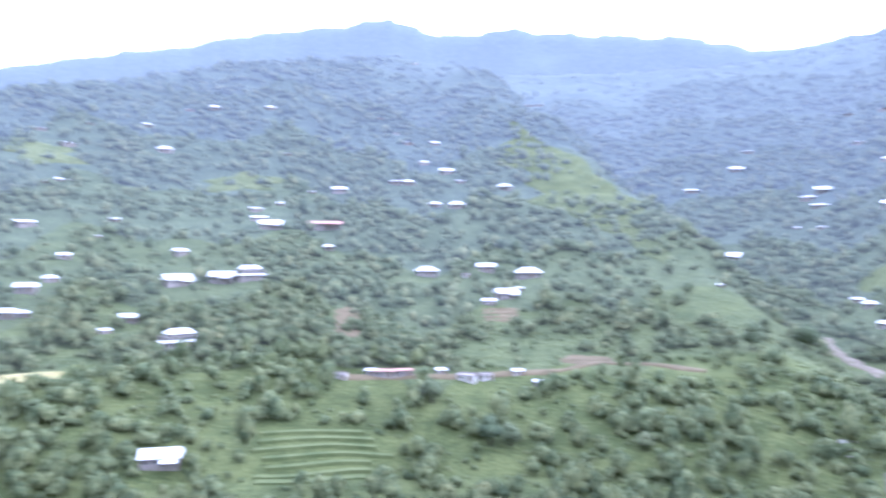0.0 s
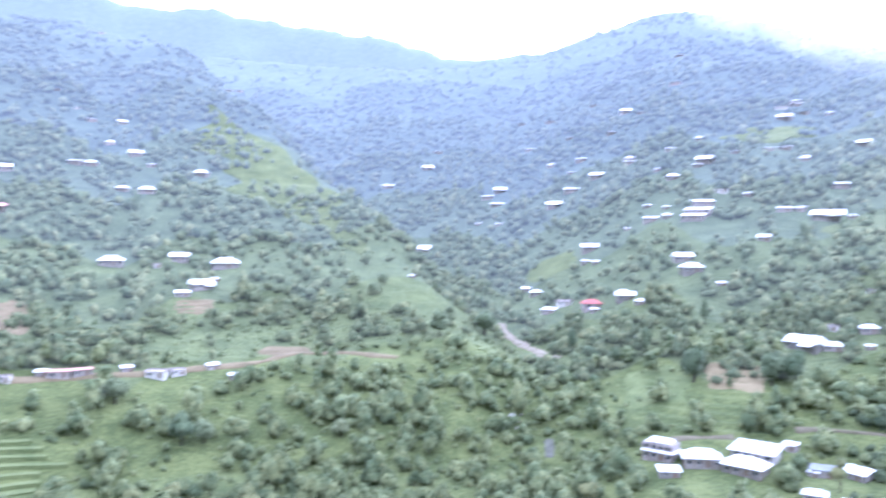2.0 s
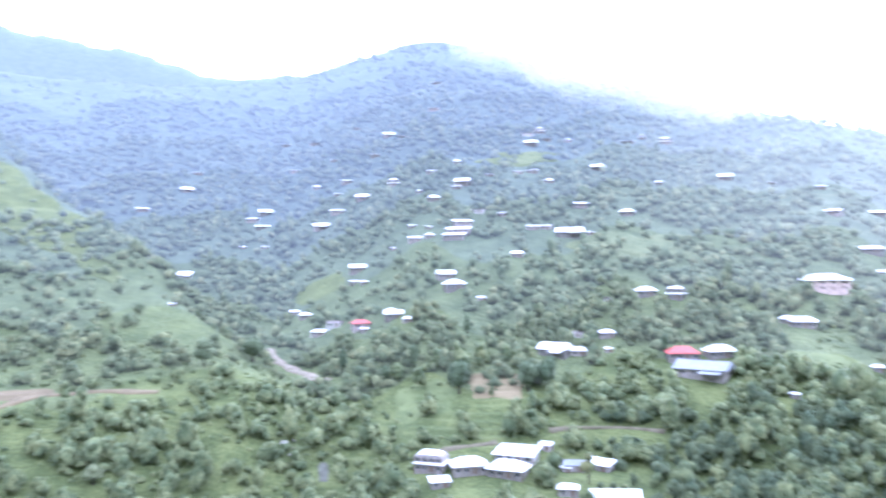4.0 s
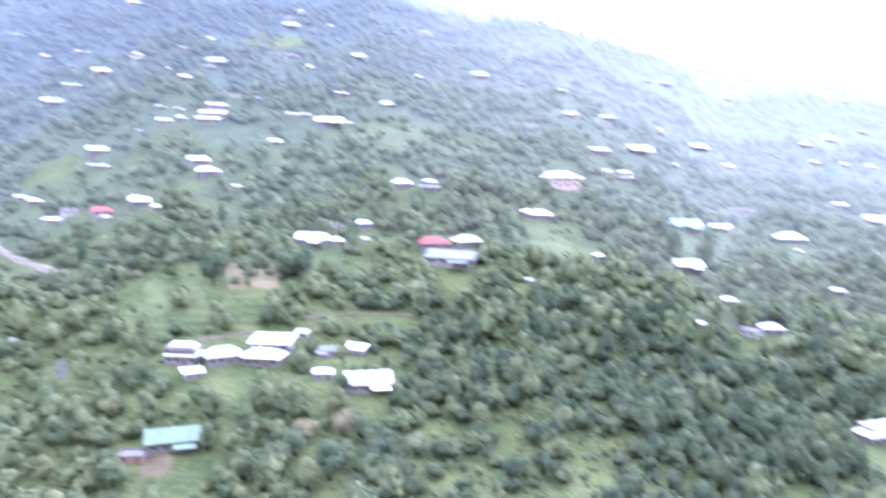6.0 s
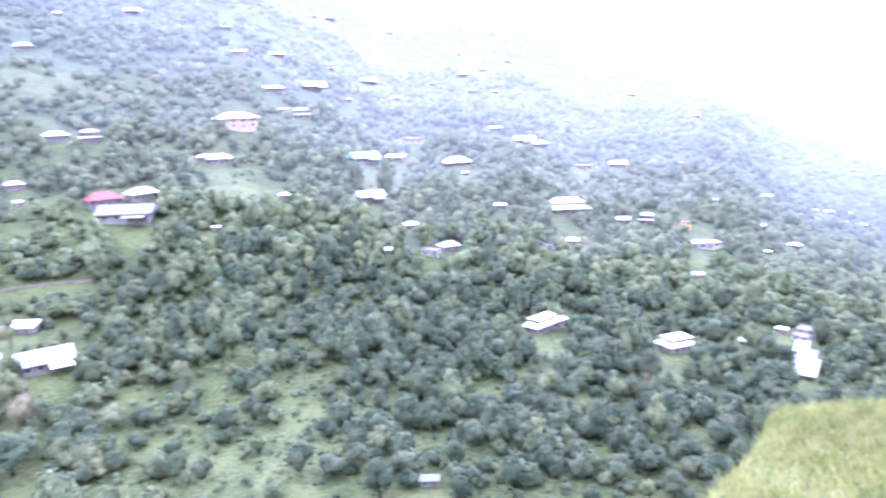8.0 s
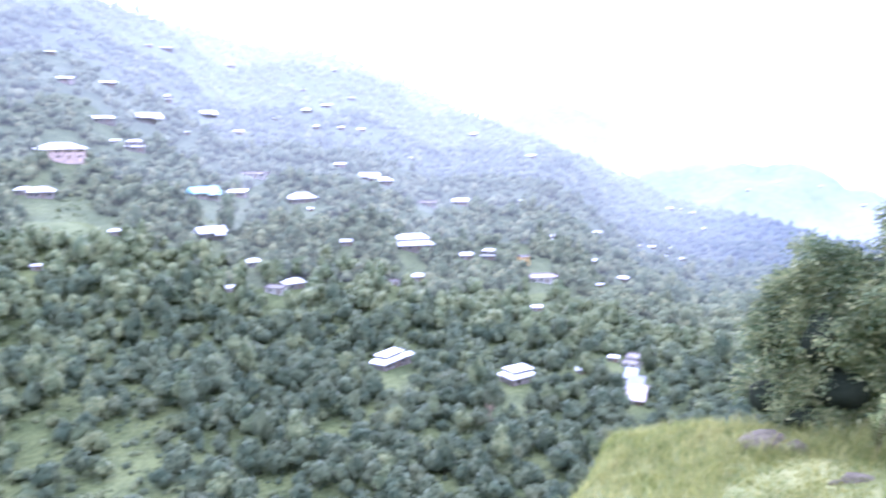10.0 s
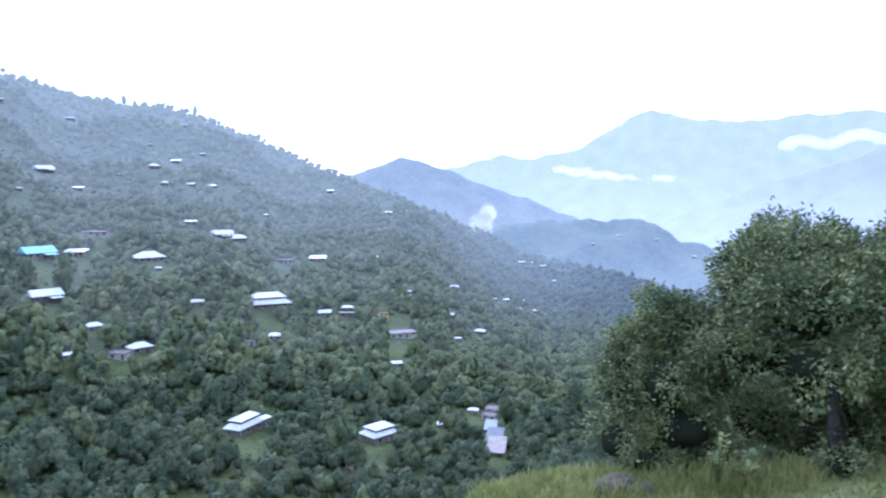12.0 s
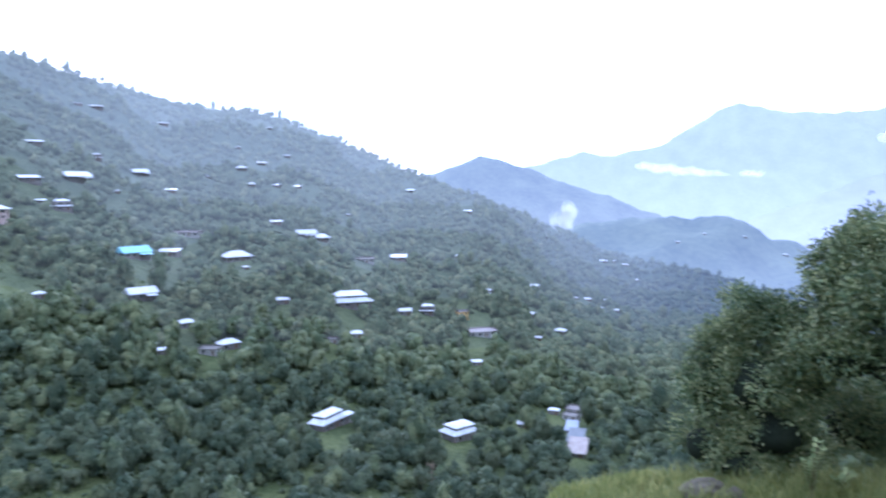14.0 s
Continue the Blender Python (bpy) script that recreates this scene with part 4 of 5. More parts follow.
track("village_path", [(96, 251), (110.1, 248.2), (121.0, 247.5)], 2.2, PATH_EARTH, "earth path above the white houses")
track("field_path", [(140.9, 247.7), (149.8, 245.9), (164.2, 237.7), (176, 226)], 1.8, PATH_EARTH, "earth path between the trees")
patch("field_brown", 140, 289, 22, 26, TAN, "bare tan ploughed field", seed=1, front=22)
patch("soil_scar_1", -164, 362, 14, 48, SOIL, "bare reddish earth on the slope", seed=2, front=8)
patch("soil_yard", 66, 194, 9, 14, SOIL, "bare reddish earth beside the brick house", seed=15, front=8)
patch("soil_scar_2", -92, 397, 20, 16, SOIL, "bare reddish earth below the house", seed=3)
patch("soil_scar_3", -40, 341, 22, 12, SOIL, "reddish cut bank above the track", seed=4)
patch("soil_scar_4", 211, 43, 4.5, 15, SOIL, "bare earth between the trees", seed=5)
patch("field_ripe", -248, 239, 30, 10, STRAW, "yellow ripe field strip", seed=6)
patch("field_crop_1", 110, 294, 24, 38, CROP, "bright green crop field", seed=7, front=16)
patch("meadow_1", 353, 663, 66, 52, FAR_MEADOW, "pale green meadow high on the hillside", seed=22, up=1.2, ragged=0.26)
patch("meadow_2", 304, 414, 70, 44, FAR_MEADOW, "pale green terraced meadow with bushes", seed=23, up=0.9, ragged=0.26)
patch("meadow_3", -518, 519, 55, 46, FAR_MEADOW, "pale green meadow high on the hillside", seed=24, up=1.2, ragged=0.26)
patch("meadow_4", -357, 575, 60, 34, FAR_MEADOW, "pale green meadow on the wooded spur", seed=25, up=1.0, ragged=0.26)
patch("meadow_5", 255, 232, 24, 20, CROP, "green garden plot beside the red-roofed house", seed=26)
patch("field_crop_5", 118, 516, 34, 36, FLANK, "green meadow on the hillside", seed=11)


def terraces(name, x, y, w, steps, label):
    """Stepped fields: each step a grassy bench with an earth face."""
    a = -math.atan2(x, y)
    rnd = random.Random(4)
    top = tagged(new(name), label, "terraces", kind="structure")
    for k in range(steps):
        V, F = [], []
        off = (k - steps / 2) * 4.2
        half = w / 2 * rnd.uniform(0.75, 1.0)
        shift = rnd.uniform(-4, 4)
        n = 16
        lev = None
        for i in range(n + 1):
            u = shift - half + 2 * half * i / n
            bow = 1.3 * math.sin(u * 0.11 + 0.4 * k)
            for v, up in ((-1.95, -1.2), (-1.75, 0.35), (1.9, 0.55), (2.05, -1.2)):
                vv = off + v + bow
                px, py = x + u * math.cos(a) - vv * math.sin(a), y + u * math.sin(a) + vv * math.cos(a)
                cx, cy = x + u * math.cos(a) - (off + bow) * math.sin(a), y + u * math.sin(a) + (off + bow) * math.cos(a)
                V.append((px, py, float(height(cx, cy)) + up))
            CLEAR.append(np.array([[cx, cy, 3.6]]))
        for i in range(n):
            for q in range(3):
                F.append((i * 4 + q, (i + 1) * 4 + q, (i + 1) * 4 + q + 1, i * 4 + q + 1))
        F += [(0, 1, 2, 3), (n * 4 + 3, n * 4 + 2, n * 4 + 1, n * 4)]
        mesh_object("terrace_step", V, F, CROP, top, smooth_faces=False)


terraces("terraced_field", -123, 248, 46, 7, "green stepped terraces on the lower slope")
terraces("terraced_field_gully", 58, 352, 20, 5, "small green stepped terraces in the gully")

for n, (tx, ty, tw, th) in enumerate(((116, 323, 6, 16), (91, 352, 5, 14), (152, 346, 4.5, 12), (123, 289, 11, 15), (149, 278, 11, 16), (157, 276, 10, 15), (29, 356, 11, 12), (57, 405, 15, 14),
                                      (102, 322, 5, 11), (212, 271, 4, 12), (97, 159, 9, 10), (96, 175, 8, 9), (103, 163, 8, 9), (-95, 289, 10, 11), (-67, 272, 10, 11), (-60, 274, 9, 9))):
    single_tree(tx, ty, tw, th, DARK_LEAF, "tall narrow dark green tree" if tw < 7 else "large dark green broadleaved tree", n)
for n, (tx, ty, tw, th) in enumerate(((102, 180, 9, 8), (112, 176, 8.5, 8.5))):
    single_tree(tx, ty, tw, th, BROWN_LEAF, "broadleaved tree with tan-brown foliage", n)
for n, (tx, ty, tw, th) in enumerate(((220, 221, 7.4, 6.5), (124, 158, 8, 6.8), (-13, 280, 8, 6.5))):
    single_tree(tx, ty, tw, th, PALE_LEAF, "small broadleaved tree with pale yellow-green foliage", n)

patch("stream_gravel_bed", 62, 270, 3.6, 14, GRAVEL, "grey gravel of the stream bed", seed=14)
for i, (sx, sy, sw) in enumerate(((52, 291, 2.6), (54, 289, 1.8), (51, 287, 1.5), (56, 293, 1.4), (53, 285, 1.2))):
    v, f = ICO2
    k = 1 + 0.2 * np.sin(v @ np.array([[3.0 + i], [4.0], [2.0]]))
    stone = mesh_object("boulder", v * k * np.array([sw / 2, sw / 2.4, sw / 3]), f, CONCRETE, smooth_faces=False)
    stone.location = (sx, sy, float(height(sx, sy)) + 0.35)
    tagged(stone, "pale grey boulder in the stream bed", "boulder", "stream_stones")

# ---- the wooded slopes ----
def woodland(name, rng, count, r0, r1, variants, mat, size, label, lean_tall=0.12, sink=0.3, belt=False, floor=0.0, a0=-50, a1=112):
    """Trees too many to count, joined."""
    x, y = place_trees(rng, count, r0, r1, a0, a1, floor)
    if belt:
        k = wander(np.degrees(np.arctan2(x, y)))
        x, y = x * k, y * k
        free = np.ones(len(x), bool)
        for cx, cy, cr in np.concatenate(CLEAR):
            free &= np.hypot(x - cx, y - cy) > cr
        free &= np.hypot(x, y) < np.interp(np.degrees(np.arctan2(x, y)), CR_AZ, CR_R) + 90
        x, y = x[free], y[free]
    z = height(x, y)
    V, F, n = [], [], 0
    kind = rng.integers(0, len(variants), len(x))
    for k, (v, f) in enumerate(variants):
        i = np.nonzero(kind == k)[0]
        if not len(i):
            continue
        s = (size[0] + (size[1] - size[0]) * rng.uniform(0, 1, len(i)) ** 1.5) * 0.5
        a = rng.uniform(0, 6.283, len(i))
        tall = rng.uniform(0.8, 1.25, len(i)) * np.where(rng.uniform(0, 1, len(i)) < lean_tall, 1.6, 1.0)
        c, sn = np.cos(a) * s, np.sin(a) * s
        px = v[None, :, 0] * c[:, None] - v[None, :, 1] * sn[:, None] + x[i][:, None]
        py = v[None, :, 0] * sn[:, None] + v[None, :, 1] * c[:, None] + y[i][:, None]
        pz = v[None, :, 2] * (s * tall)[:, None] + (z[i] - sink * s)[:, None]
        V.append(np.stack([px, py, pz], -1).reshape(-1, 3))
        F.append((f[None] + (n + len(v) * np.arange(len(i)))[:, None, None]).reshape(-1, 3))
        n += len(i) * len(v)
    V, F = np.concatenate(V), np.concatenate(F)
    me = bpy.data.meshes.new(name)
    me.vertices.add(len(V))
    me.vertices.foreach_set("co", V.ravel())
    me.loops.add(F.size)
    me.loops.foreach_set("vertex_index", F.ravel())
    me.polygons.add(len(F))
    me.polygons.foreach_set("loop_start", np.arange(len(F)) * 3)
    me.polygons.foreach_set("loop_total", np.full(len(F), 3))
    me.update(calc_edges=True)
    me.shade_smooth()
    me.materials.append(mat)
    return tagged(new(name, me), label, "woodland", kind="stuff")


RNG = np.random.default_rng(5)
NEARER = [crown_arrays(RNG, 5, 170, ICO1, 0.135, t) for t in (0.8, 0.9, 1.0, 1.15)]
MID = [crown_arrays(RNG, 4, 52, ICO1, 0.19, t) for t in (0.75, 0.85, 1.0, 1.15)]
LOW = [crown_arrays(RNG, 2, 9, ICO1, 0.26, t) for t in (0.75, 0.85, 1.05)]
BUSH = [crown_arrays(RNG, 2, 8, ICO1, 0.30, 0.65) for t in range(3)]

# trees near enough to pick out one by one
tx, ty = place_trees(RNG, 640, 142, 250, -46, 100)
tx, ty = tx[:300], ty[:300]
for i in range(len(tx)):
    base = Matrix.Translation((tx[i], ty[i], float(height(tx[i], ty[i])) - 0.3)) @ Matrix.Rotation(RNG.uniform(0, 6.28), 4, "Z")
    size = RNG.uniform(2.4, 4.2)
    base = base @ Matrix.Diagonal((size, size, size * RNG.uniform(0.85, 1.2), 1))
    tree = tagged(new("tree"), "green broadleaved tree with a rounded uneven crown", "tree", "trees on the valley sides")
    tree.matrix_basis = base
    # crowns past a bearing of about 50 take the shade-darkened colour
    for nm, data in (("trunk", TRUNKS[i % 3]), ("crown", SHADED_CROWNS[i % 4] if math.atan2(tx[i], ty[i]) > radians(50 + 6 * math.sin(5.0 * i)) else CROWNS[i % 5])):
        new(nm, data).parent = tree

woodland("woodland", RNG, 2200, 150, 290, NEARER, LEAF_STUFF, (2.8, 10.5), "green broadleaved trees scattered over the valley sides", a1=50)
woodland("mixed_woodland", RNG, 420, 150, 290, NEARER, LEAF_STUFF, (2.8, 9.5), "pale green broadleaved trees among trees darkened for shade", a0=47)
# the backlit slope: its shade is put into the leaf colour
woodland("oak_woodland", RNG, 2000, 150, 300, NEARER, SHADED_STUFF, (2.8, 10.0), "broadleaved woodland on the backlit slope, shade put into leaf colour", a0=33, a1=104)
woodland("middle_woodland", RNG, 2500, 285, 345, MID, LEAF_STUFF, (3.6, 11.0), "green broadleaved trees on the lower hillside")
woodland("bushes", RNG, 6800, 130, 400, BUSH, LEAF_STUFF, (0.9, 3.8), "low green bushes on the slopes", 0.0, 0.4, floor=0.85, a1=60)
woodland("oak_scrub", RNG, 3000, 130, 330, BUSH, SHADED_STUFF, (0.9, 3.6), "low scrub on the backlit slope, shade put into leaf colour", 0.0, 0.4, floor=0.85, a0=46)
# trees of each belt share its painted haze glow
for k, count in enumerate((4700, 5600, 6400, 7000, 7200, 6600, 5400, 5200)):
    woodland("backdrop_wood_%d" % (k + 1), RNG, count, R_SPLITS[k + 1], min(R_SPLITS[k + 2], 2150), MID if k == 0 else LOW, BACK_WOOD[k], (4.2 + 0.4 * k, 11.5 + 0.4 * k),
             "trees high on the hillside, haze painted in as glow", 0.05, 0.35, True)


# ---- the grassy ledge with the big tree ----
def at(az, e, d):
    """A place by bearing, elevation and distance along the ground."""
    return np.array([d * math.sin(radians(az)), d * math.cos(radians(az)), d * math.tan(radians(e))])


def on_ground(az, d):
    p = at(az, 0, d)
    p[2] = float(height(p[0], p[1]))
    return p


LEDGE = np.random.default_rng(31)


def clumps(rng, lobes):
    """Each lobe broken into smaller overlapping clumps on its upper and outer side."""
    out = []
    for c, rad in lobes:
        for i in range(9):
            w = rng.normal(size=3)
            w[2] = abs(w[2]) * 0.9 - 0.35
            w /= np.linalg.norm(w)
            out.append((np.array(c) + w * np.array(rad) * 0.68, tuple(np.array(rad) * rng.uniform(0.34, 0.48))))
    return out


def leaf_crown(rng, lobes, per_area, size, droop=0.35):
    """Sprigs of small pointed leaves over the shells of many clumps."""
    V = []
    for c, rad in clumps(rng, lobes):
        rad = np.array(rad)
        n = int(per_area * (rad[0] * rad[1] + rad[0] * rad[2] + rad[1] * rad[2]) * 4.19)
        tufts = max(12, n // 24)
        tw = rng.normal(size=(tufts, 3))
        tw[:, 2] += 0.35
        tw /= np.linalg.norm(tw, axis=1)[:, None]
        tp = np.array(c) + tw * rad * rng.uniform(0.85, 1.12, (tufts, 1))
        k = rng.integers(0, tufts, n)
        p = tp[k] + rng.normal(size=(n, 3)) * size * 0.95
        out = tw[k] + rng.normal(size=(n, 3)) * 0.6
        out[:, 2] -= droop * rng.uniform(0, 1.4, n)
        out /= np.linalg.norm(out, axis=1)[:, None]
        side = np.cross(out, rng.normal(size=(n, 3)))
        side /= np.linalg.norm(side, axis=1)[:, None]
        ln, wd = size * rng.uniform(0.7, 1.3, (n, 1)), size * 0.24 * rng.uniform(0.7, 1.2, (n, 1))
        V.append(np.stack([p, p + out * ln * 0.5 + side * wd, p + out * ln, p + out * ln * 0.5 - side * wd], 1).reshape(-1, 3))
    V = np.concatenate(V)
    i = 4 * np.arange(len(V) // 4)
    return V, np.concatenate([np.stack([i, i + 1, i + 2], 1), np.stack([i, i + 2, i + 3], 1)])


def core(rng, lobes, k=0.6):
    """Near-black lumps that stand in for shade inside a crown and close its gaps."""
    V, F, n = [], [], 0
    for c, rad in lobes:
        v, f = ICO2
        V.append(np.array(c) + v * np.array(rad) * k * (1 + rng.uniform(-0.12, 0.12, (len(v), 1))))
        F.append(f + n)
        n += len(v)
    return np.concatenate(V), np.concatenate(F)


def limb(name, pts, r0, r1, parent, mat=None):
    cu = bpy.data.curves.new(name, "CURVE")
    cu.dimensions, cu.bevel_depth, cu.bevel_resolution, cu.use_fill_caps = "3D", 1.0, 2, True
    sp = cu.splines.new("POLY")
    sp.points.add(len(pts) - 1)
    for i, p in enumerate(pts):
        sp.points[i].co = (*p, 1)
        sp.points[i].radius = r0 + (r1 - r0) * i / (len(pts) - 1)
    me = bpy.data.meshes.new_from_object(bpy.data.objects.new(name, cu))
    me.materials.clear()
    me.materials.append(mat or BARK)
    ob = new(name, me)
    ob.parent = parent
    return ob


def big_tree(name, foot, lobes, label, leaves, rng, size=0.13):
    """lobes: centres and radii in the world; the trunk forks towards them."""
    tree = tagged(new(name), label, "tree")
    tree.location = foot
    local = [(np.array(c) - foot, rad) for c, rad in lobes]
    trunk_top = np.array([0.1, 0.05, 1.5])
    limb("trunk", [(0, 0, -0.4), (0.03, 0.02, 0.5), (0.02, 0.06, 1.0), tuple(trunk_top)], 0.11, 0.085, tree)
    for c, rad in local:
        mid = (trunk_top + c) / 2 + rng.normal(size=3) * 0.12
        limb("branch", [tuple(trunk_top - (0, 0, 0.15)), tuple(mid), tuple(c)], 0.06, 0.02, tree)
    inner = mesh_object("crown_inside", *core(rng, local), CROWN_SHADE, tree)
    mesh_object("crown", *leaf_crown(rng, local, leaves, size), NEAR_LEAF, tree, smooth_faces=False)
    return tree


def blob(az, e, d, rx, rz):
    return at(az, e, d), (rx * 0.85, rx * 0.85, rz * 0.85)


big_tree("big_tree", on_ground(111.8, 15.0), [
    blob(110.5, -5.2, 15.0, 1.25, 0.95), blob(114.5, -5.6, 15.2, 1.35, 0.95), blob(118.5, -6.0, 15.4, 1.4, 1.0), blob(107.6, -7.6, 14.8, 1.05, 0.95),
    blob(111.5, -8.6, 14.2, 1.5, 1.0), blob(116, -9.5, 14.4, 1.5, 1.1), blob(107.5, -11.6, 14.2, 1.2, 0.85), blob(111.8, -12.4, 13.6, 1.05, 0.65), blob(120, -11, 15.4, 1.6, 1.3),
    blob(108.4, -16.0, 15.6, 1.1, 1.0), blob(111.0, -16.4, 16.0, 1.1, 1.0), blob(114.8, -15.8, 15.4, 1.2, 1.1), blob(118.5, -15.5, 15.2, 1.3, 1.2), blob(116.5, -17.6, 15.0, 1.0, 0.8), blob(115.6, -14.2, 16.0, 1.05, 0.95)],
    "large evergreen oak, dense dark crown, on the grassy ledge", 470, LEDGE, 0.095)
big_tree("bushy_tree", on_ground(101.6, 14.4), [
    blob(101.8, -9.9, 14.6, 0.85, 0.65), blob(99.9, -12.9, 14.4, 0.72, 0.74), blob(104.0, -10.2, 14.6, 0.80, 0.75), blob(98.9, -15.2, 14.2, 0.68, 0.80),
    blob(101.9, -14.4, 13.8, 0.72, 0.90), blob(103.2, -17.4, 13.9, 0.85, 0.75), blob(98.6, -18.6, 14.0, 0.66, 0.62), blob(101.0, -19.6, 13.9, 0.70, 0.55), blob(105.0, -13.6, 14.6, 0.80, 0.9), blob(104.6, -18.6, 14.4, 0.8, 0.7)],
    "bushy evergreen tree with leaves down to the grass", 560, LEDGE, 0.085)
big_tree("shaded_bush", on_ground(113.2, 13.0), [
    blob(113.4, -18.4, 13.0, 0.36, 0.42), blob(114.2, -18.7, 13.1, 0.32, 0.34)], "small dark bush at the foot of the tree", 420, LEDGE, 0.08)


def turf():
    """The grass-covered top of the ledge."""
    az = np.arange(75, 135, 0.35)
    rr = np.linspace(7.0, 17.0, 70)
    A, R = np.meshgrid(np.radians(az), rr)
    x, y = R * np.sin(A), R * np.cos(A)
    z = height(x, y) + 0.04 * rough(x, y, 0.35, 8.0) + 0.03
    edge = (az < 76) | (az > 134)
    z[:, edge] -= 0.3
    z[0] -= 0.3
    z[-1] -= 0.3
    return tagged(mesh_object("turf", np.stack([x, y, z], -1).reshape(-1, 3), grid_faces(len(rr), len(az)), LAWN), "yellow-green grassy turf of the ledge", "turf", kind="structure")


turf()


def blades(name, count, a0, a1, r0, r1, tall, wide, label, mat, rng, clump=0.0):
    az, r = np.radians(rng.uniform(a0, a1, count)), rng.uniform(r0, r1, count)
    x, y = r * np.sin(az), r * np.cos(az)
    keep = rng.uniform(-1, 1, count) < 0.5 + rough(x, y, 0.6, 6.0) * 1.2 - clump
    x, y = x[keep], y[keep]
    keep = height(x, y) > -7.4
    x, y = x[keep], y[keep]
    n = len(x)
    z = height(x, y)
    a, h = rng.uniform(0, 6.283, n), rng.uniform(tall[0], tall[1], n)
    lean = rng.normal(size=(n, 2)) * 0.35
    foot = np.stack([x, y, z], 1)
    side = np.stack([np.cos(a), np.sin(a), 0 * a], 1) * wide
    mid = foot + np.stack([lean[:, 0] * h * 0.3, lean[:, 1] * h * 0.3, h * 0.6], 1)
    tip = foot + np.stack([lean[:, 0] * h, lean[:, 1] * h, h], 1)
    V = np.stack([foot - side, foot + side, mid + side * 0.8, mid - side * 0.8, tip], 1).reshape(-1, 3)
    i = 5 * np.arange(n)
    F = np.concatenate([np.stack([i, i + 1, i + 2], 1), np.stack([i, i + 2, i + 3], 1), np.stack([i + 3, i + 2, i + 4], 1)])
    return tagged(mesh_object(name, V, F, mat, smooth_faces=False), label, "grass", kind="stuff")


blades("grass", 46000, 76, 124, 8.5, 14.6, (0.04, 0.15), 0.011, "short yellow-green grass on the ledge", BLADE, LEDGE)
blades("tall_grass", 5000, 96, 124, 12.2, 14.2, (0.12, 0.38), 0.010, "tall green grass along the edge", BLADE, LEDGE, 0.4)
blades("edge_grass", 15000, 76, 96, 9.5, 14.4, (0.10, 0.30), 0.010, "long soft grass at the rim of the ledge", BLADE, LEDGE)


def rock(az, d, w, h, label):
    v, f = ICO2
    rnd = np.random.default_rng(int(az * 10))
    v = v * (1 + 0.18 * np.sin(v @ rnd.uniform(-5, 5, (3, 1)) + 1.0) + rnd.uniform(-0.05, 0.05, (len(v), 1))) * np.array([w / 2, w * 0.32, h])
    a = -radians(az)
    m = np.array([[math.cos(a), -math.sin(a), 0], [math.sin(a), math.cos(a), 0], [0, 0, 1]])
    ob = mesh_object("rock", v @ m.T, f, ROCK, smooth_faces=False)
    p = on_ground(az, d)
    ob.location = (p[0], p[1], p[2] + h * 0.15)
    return tagged(ob, label, "rock")


rock(98.9, 12.9, 0.92, 0.30, "grey weathered rock half sunk in grass")
rock(100.7, 12.6, 0.48, 0.19, "small grey rock in the grass")
rock(105.0, 11.4, 0.50, 0.12, "flat grey stone in the grass")
rock(103.6, 11.3, 0.25, 0.07, "flat grey stone in the grass")


def sapling(az, d, tall):
    p = on_ground(az, d)
    ob = tagged(new("sapling"), "young light-green sapling with feathery leaves", "plant")
    ob.location = p
    rng = LEDGE
    for i in range(5):
        a = i * 1.26 + 0.4
        top = np.array([0.13 * math.cos(a), 0.13 * math.sin(a), tall * (0.6 + 0.1 * i)])
        stem = limb("stem", [(0, 0, -0.05), tuple(top * (0.3, 0.3, 0.5)), tuple(top)], 0.010, 0.004, ob, WOOD)
        V = []
        for k in range(9):
            s = 0.35 + 0.65 * k / 8
            c = top * (s * s, s * s, s)
            for sgn in (-1, 1):
                out = np.array([-math.sin(a) * sgn, math.cos(a) * sgn, 0.5]) * 0.095 * rng.uniform(0.8, 1.2)
                w = np.array([math.cos(a), math.sin(a), 0.4]) * 0.05
                V += [c, c + out * 0.5 + w, c + out, c + out * 0.5 - w]
        mesh_object("leaves", V, [tuple(range(q, q + 4)) for q in range(0, len(V), 4)], YOUNG_LEAF, stem, smooth_faces=False)


sapling(105.7, 12.4, 0.92)
sapling(107.6, 12.7, 0.34)


# ---- smoke over the ridge, and low cloud on the far ranges ----
def puffs(name, spots, mat, label, category, seed, kind=""):
    rng = np.random.default_rng(seed)
    V, F, n = [], [], 0
    for az, e, d, rx, rz in spots:
        v, f = ICO2
        k = 1 + 0.2 * np.sin(v @ rng.uniform(-4, 4, (3, 1))) + rng.uniform(-0.05, 0.05, (len(v), 1))
        V.append(at(az, e, d) + v * k * np.array([rx, rx, rz]))
        F.append(f + n)
        n += len(v)
    return tagged(mesh_object(name, np.concatenate(V), np.concatenate(F), mat), label, category, kind=kind)


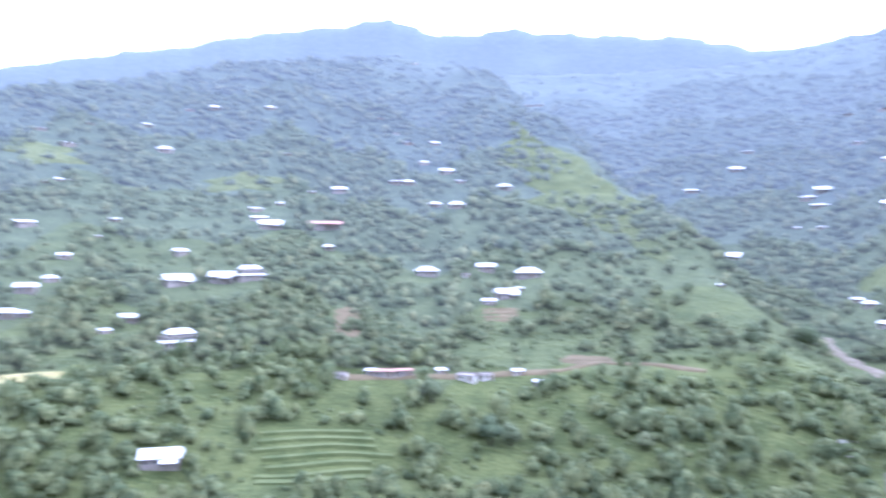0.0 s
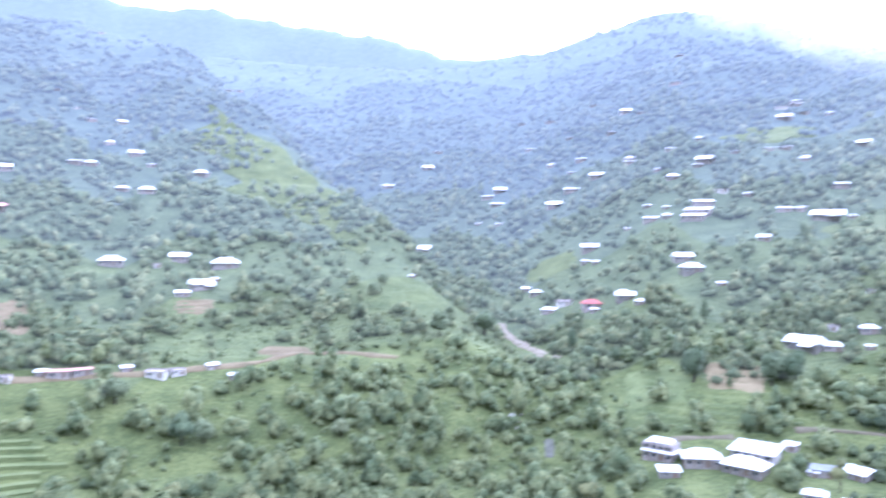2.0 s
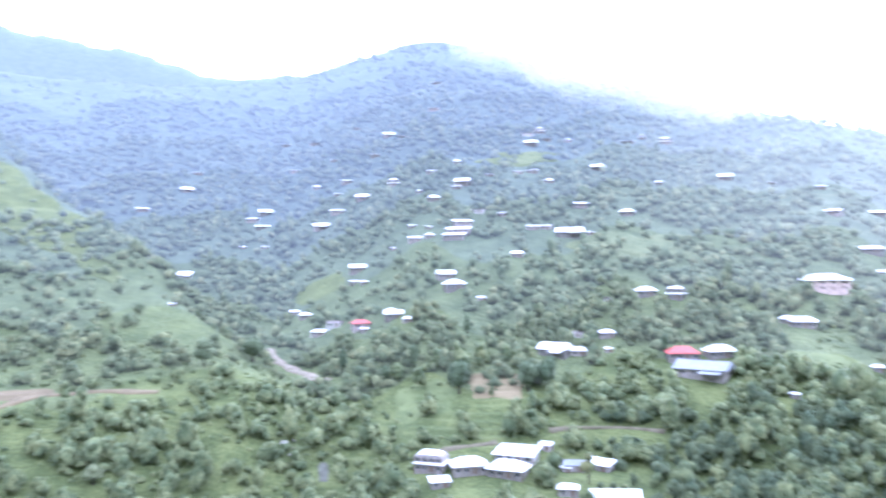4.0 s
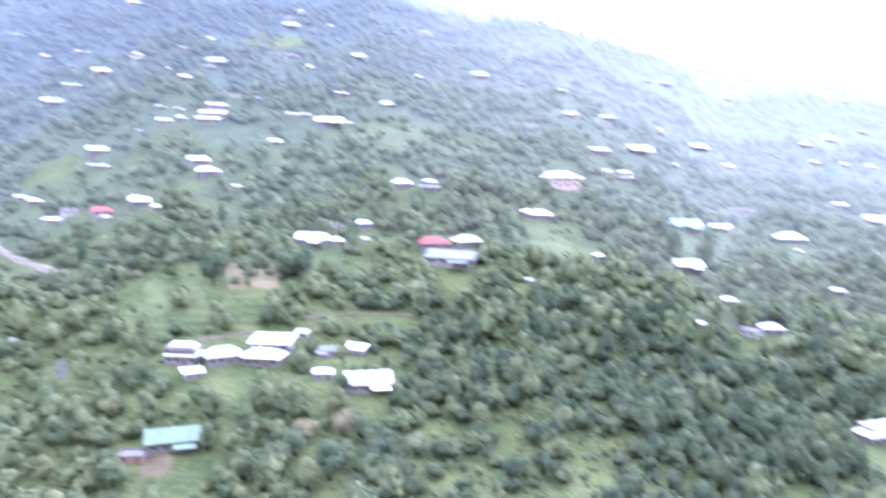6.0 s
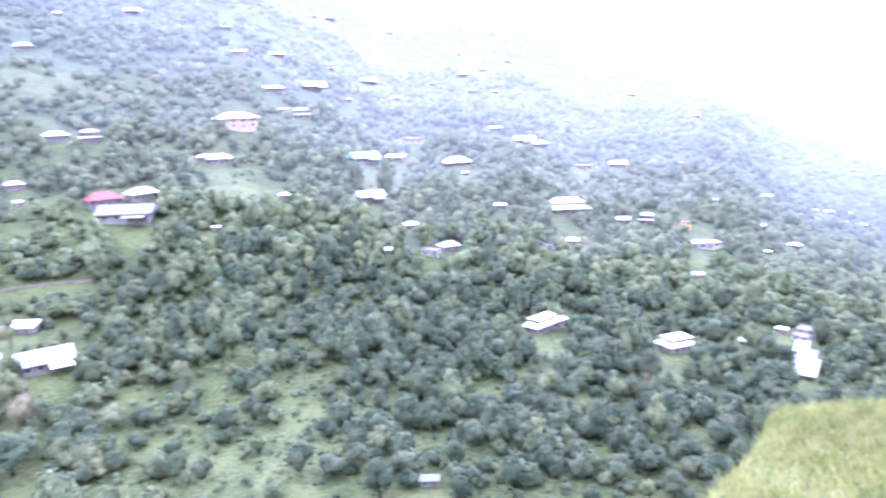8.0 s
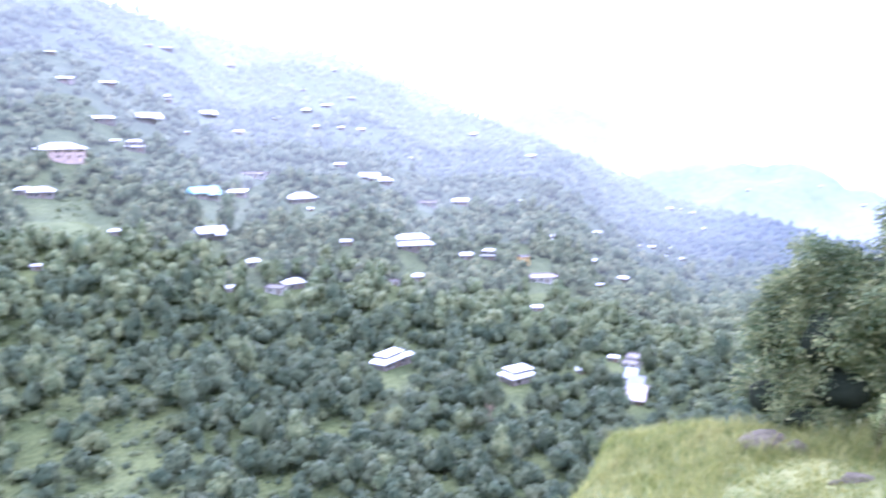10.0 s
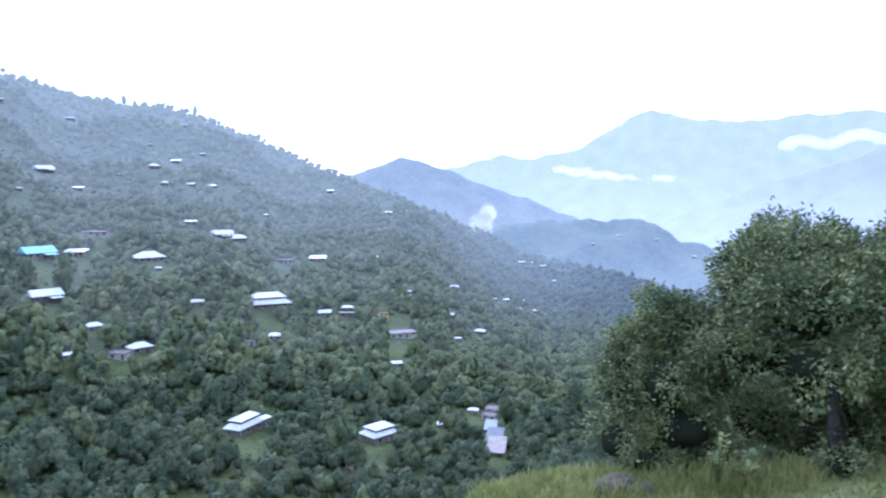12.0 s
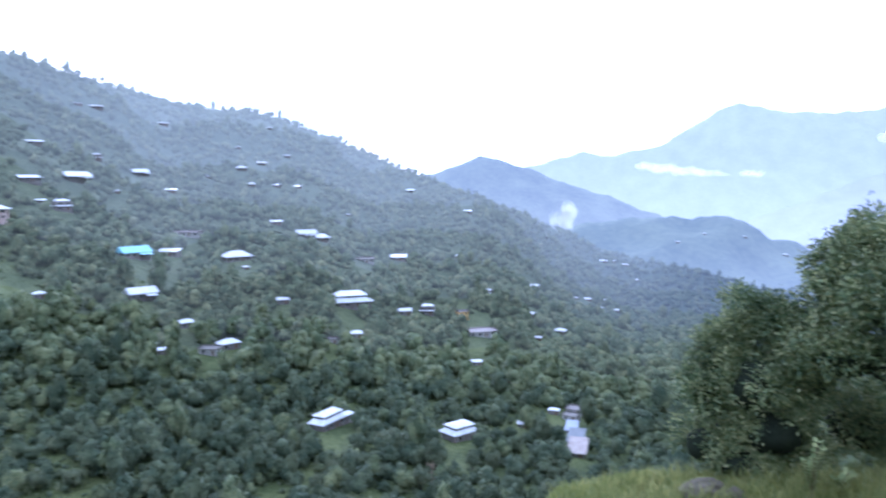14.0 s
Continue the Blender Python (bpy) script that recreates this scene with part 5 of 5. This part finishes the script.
def plume():
    """A leaning column of smoke: many thin wisps, thickest in the middle."""
    rng = np.random.default_rng(9)
    right = np.array([math.cos(radians(88.6)), -math.sin(radians(88.6)), 0])
    away = np.array([math.sin(radians(88.6)), math.cos(radians(88.6)), 0])
    v, f = ICO2
    V, F, n = [], [], 0
    for k in range(44):
        up = rng.uniform(0, 1)
        spread = 3 + 9 * up
        c = at(88.0, -3.9, 1420) + right * (26 * up ** 1.2 - 8 + rng.normal() * spread * 0.8) + away * rng.normal() * spread + np.array([0, 0, -22 + 62 * up + rng.normal() * 5])
        size = rng.uniform(4, 10) * (0.8 + 0.7 * up)
        bumps = 1 + 0.25 * np.sin(v @ rng.uniform(-5, 5, (3, 1)) + rng.uniform(0, 6))
        V.append(c + v * bumps * np.array([size, size, size * rng.uniform(1.0, 1.7)]))
        F.append(f[v[f].mean(1) @ away < 0.1] + n)
        n += len(v)
    return tagged(mesh_object("smoke_plume", np.concatenate(V), np.concatenate(F), SMOKE), "white smoke rising over the ridge", "smoke", kind="stuff")


plume()


def hill_cloud():
    """Thin cloud that hangs over the hilltop in ragged layers."""
    az = np.arange(17, 50, 0.2)
    V, F, n = [], [], 0
    for k in range(5):
        r = np.interp(az, CR_AZ, CR_R) * 0.78 - 14 * k
        ends = 3.5 * (1 - smooth(az, 17, 26)) + 3.5 * (1 - smooth(50 - az, 0, 9))
        low = crest(az) - 1.5 + 0.36 * k + ends + 0.45 * np.sin(az * 0.9 + 2.1 * k) + 0.25 * np.sin(az * 2.3 + 1.3 * k) + 0.12 * np.sin(az * 6.1 + k)
        high = np.maximum(crest(az) + 2.2, low + 0.05)
        for e in (low, (low + high) / 2, high):
            V.append(np.stack([r * np.sin(np.radians(az)), r * np.cos(np.radians(az)), r * np.tan(np.radians(e))], -1))
        F.append(grid_faces(3, len(az)) + n)
        n += 3 * len(az)
    return tagged(mesh_object("backdrop_hill_cloud", np.concatenate(V), np.concatenate(F), THIN_CLOUD), "thin white cloud hanging over the hilltop", "cloud", kind="structure")


hill_cloud()
puffs("backdrop_cloud_1", [(93.9 + 0.42 * i, 0.85 - 0.05 * i + 0.12 * math.sin(i * 1.7), 3250, 26, 10 + 7 * math.sin(0.5 + i * 0.25)) for i in range(14)], SMOKE, "white low cloud lying on the far mountain", "cloud", 4, "structure")
puffs("backdrop_cloud_2", [(100.9 + 0.3 * i, 0.25 + 0.1 * math.sin(i * 2), 3250, 20, 11) for i in range(4)], SMOKE, "small white low cloud", "cloud", 5, "structure")
puffs("backdrop_cloud_3", [(109.3 + 0.5 * i, 2.5 + 0.25 * math.sin(i * 0.9) + 0.04 * i, 3550, 40, 22) for i in range(20)], SMOKE, "white cloud bank between the far ranges", "cloud", 6, "structure")
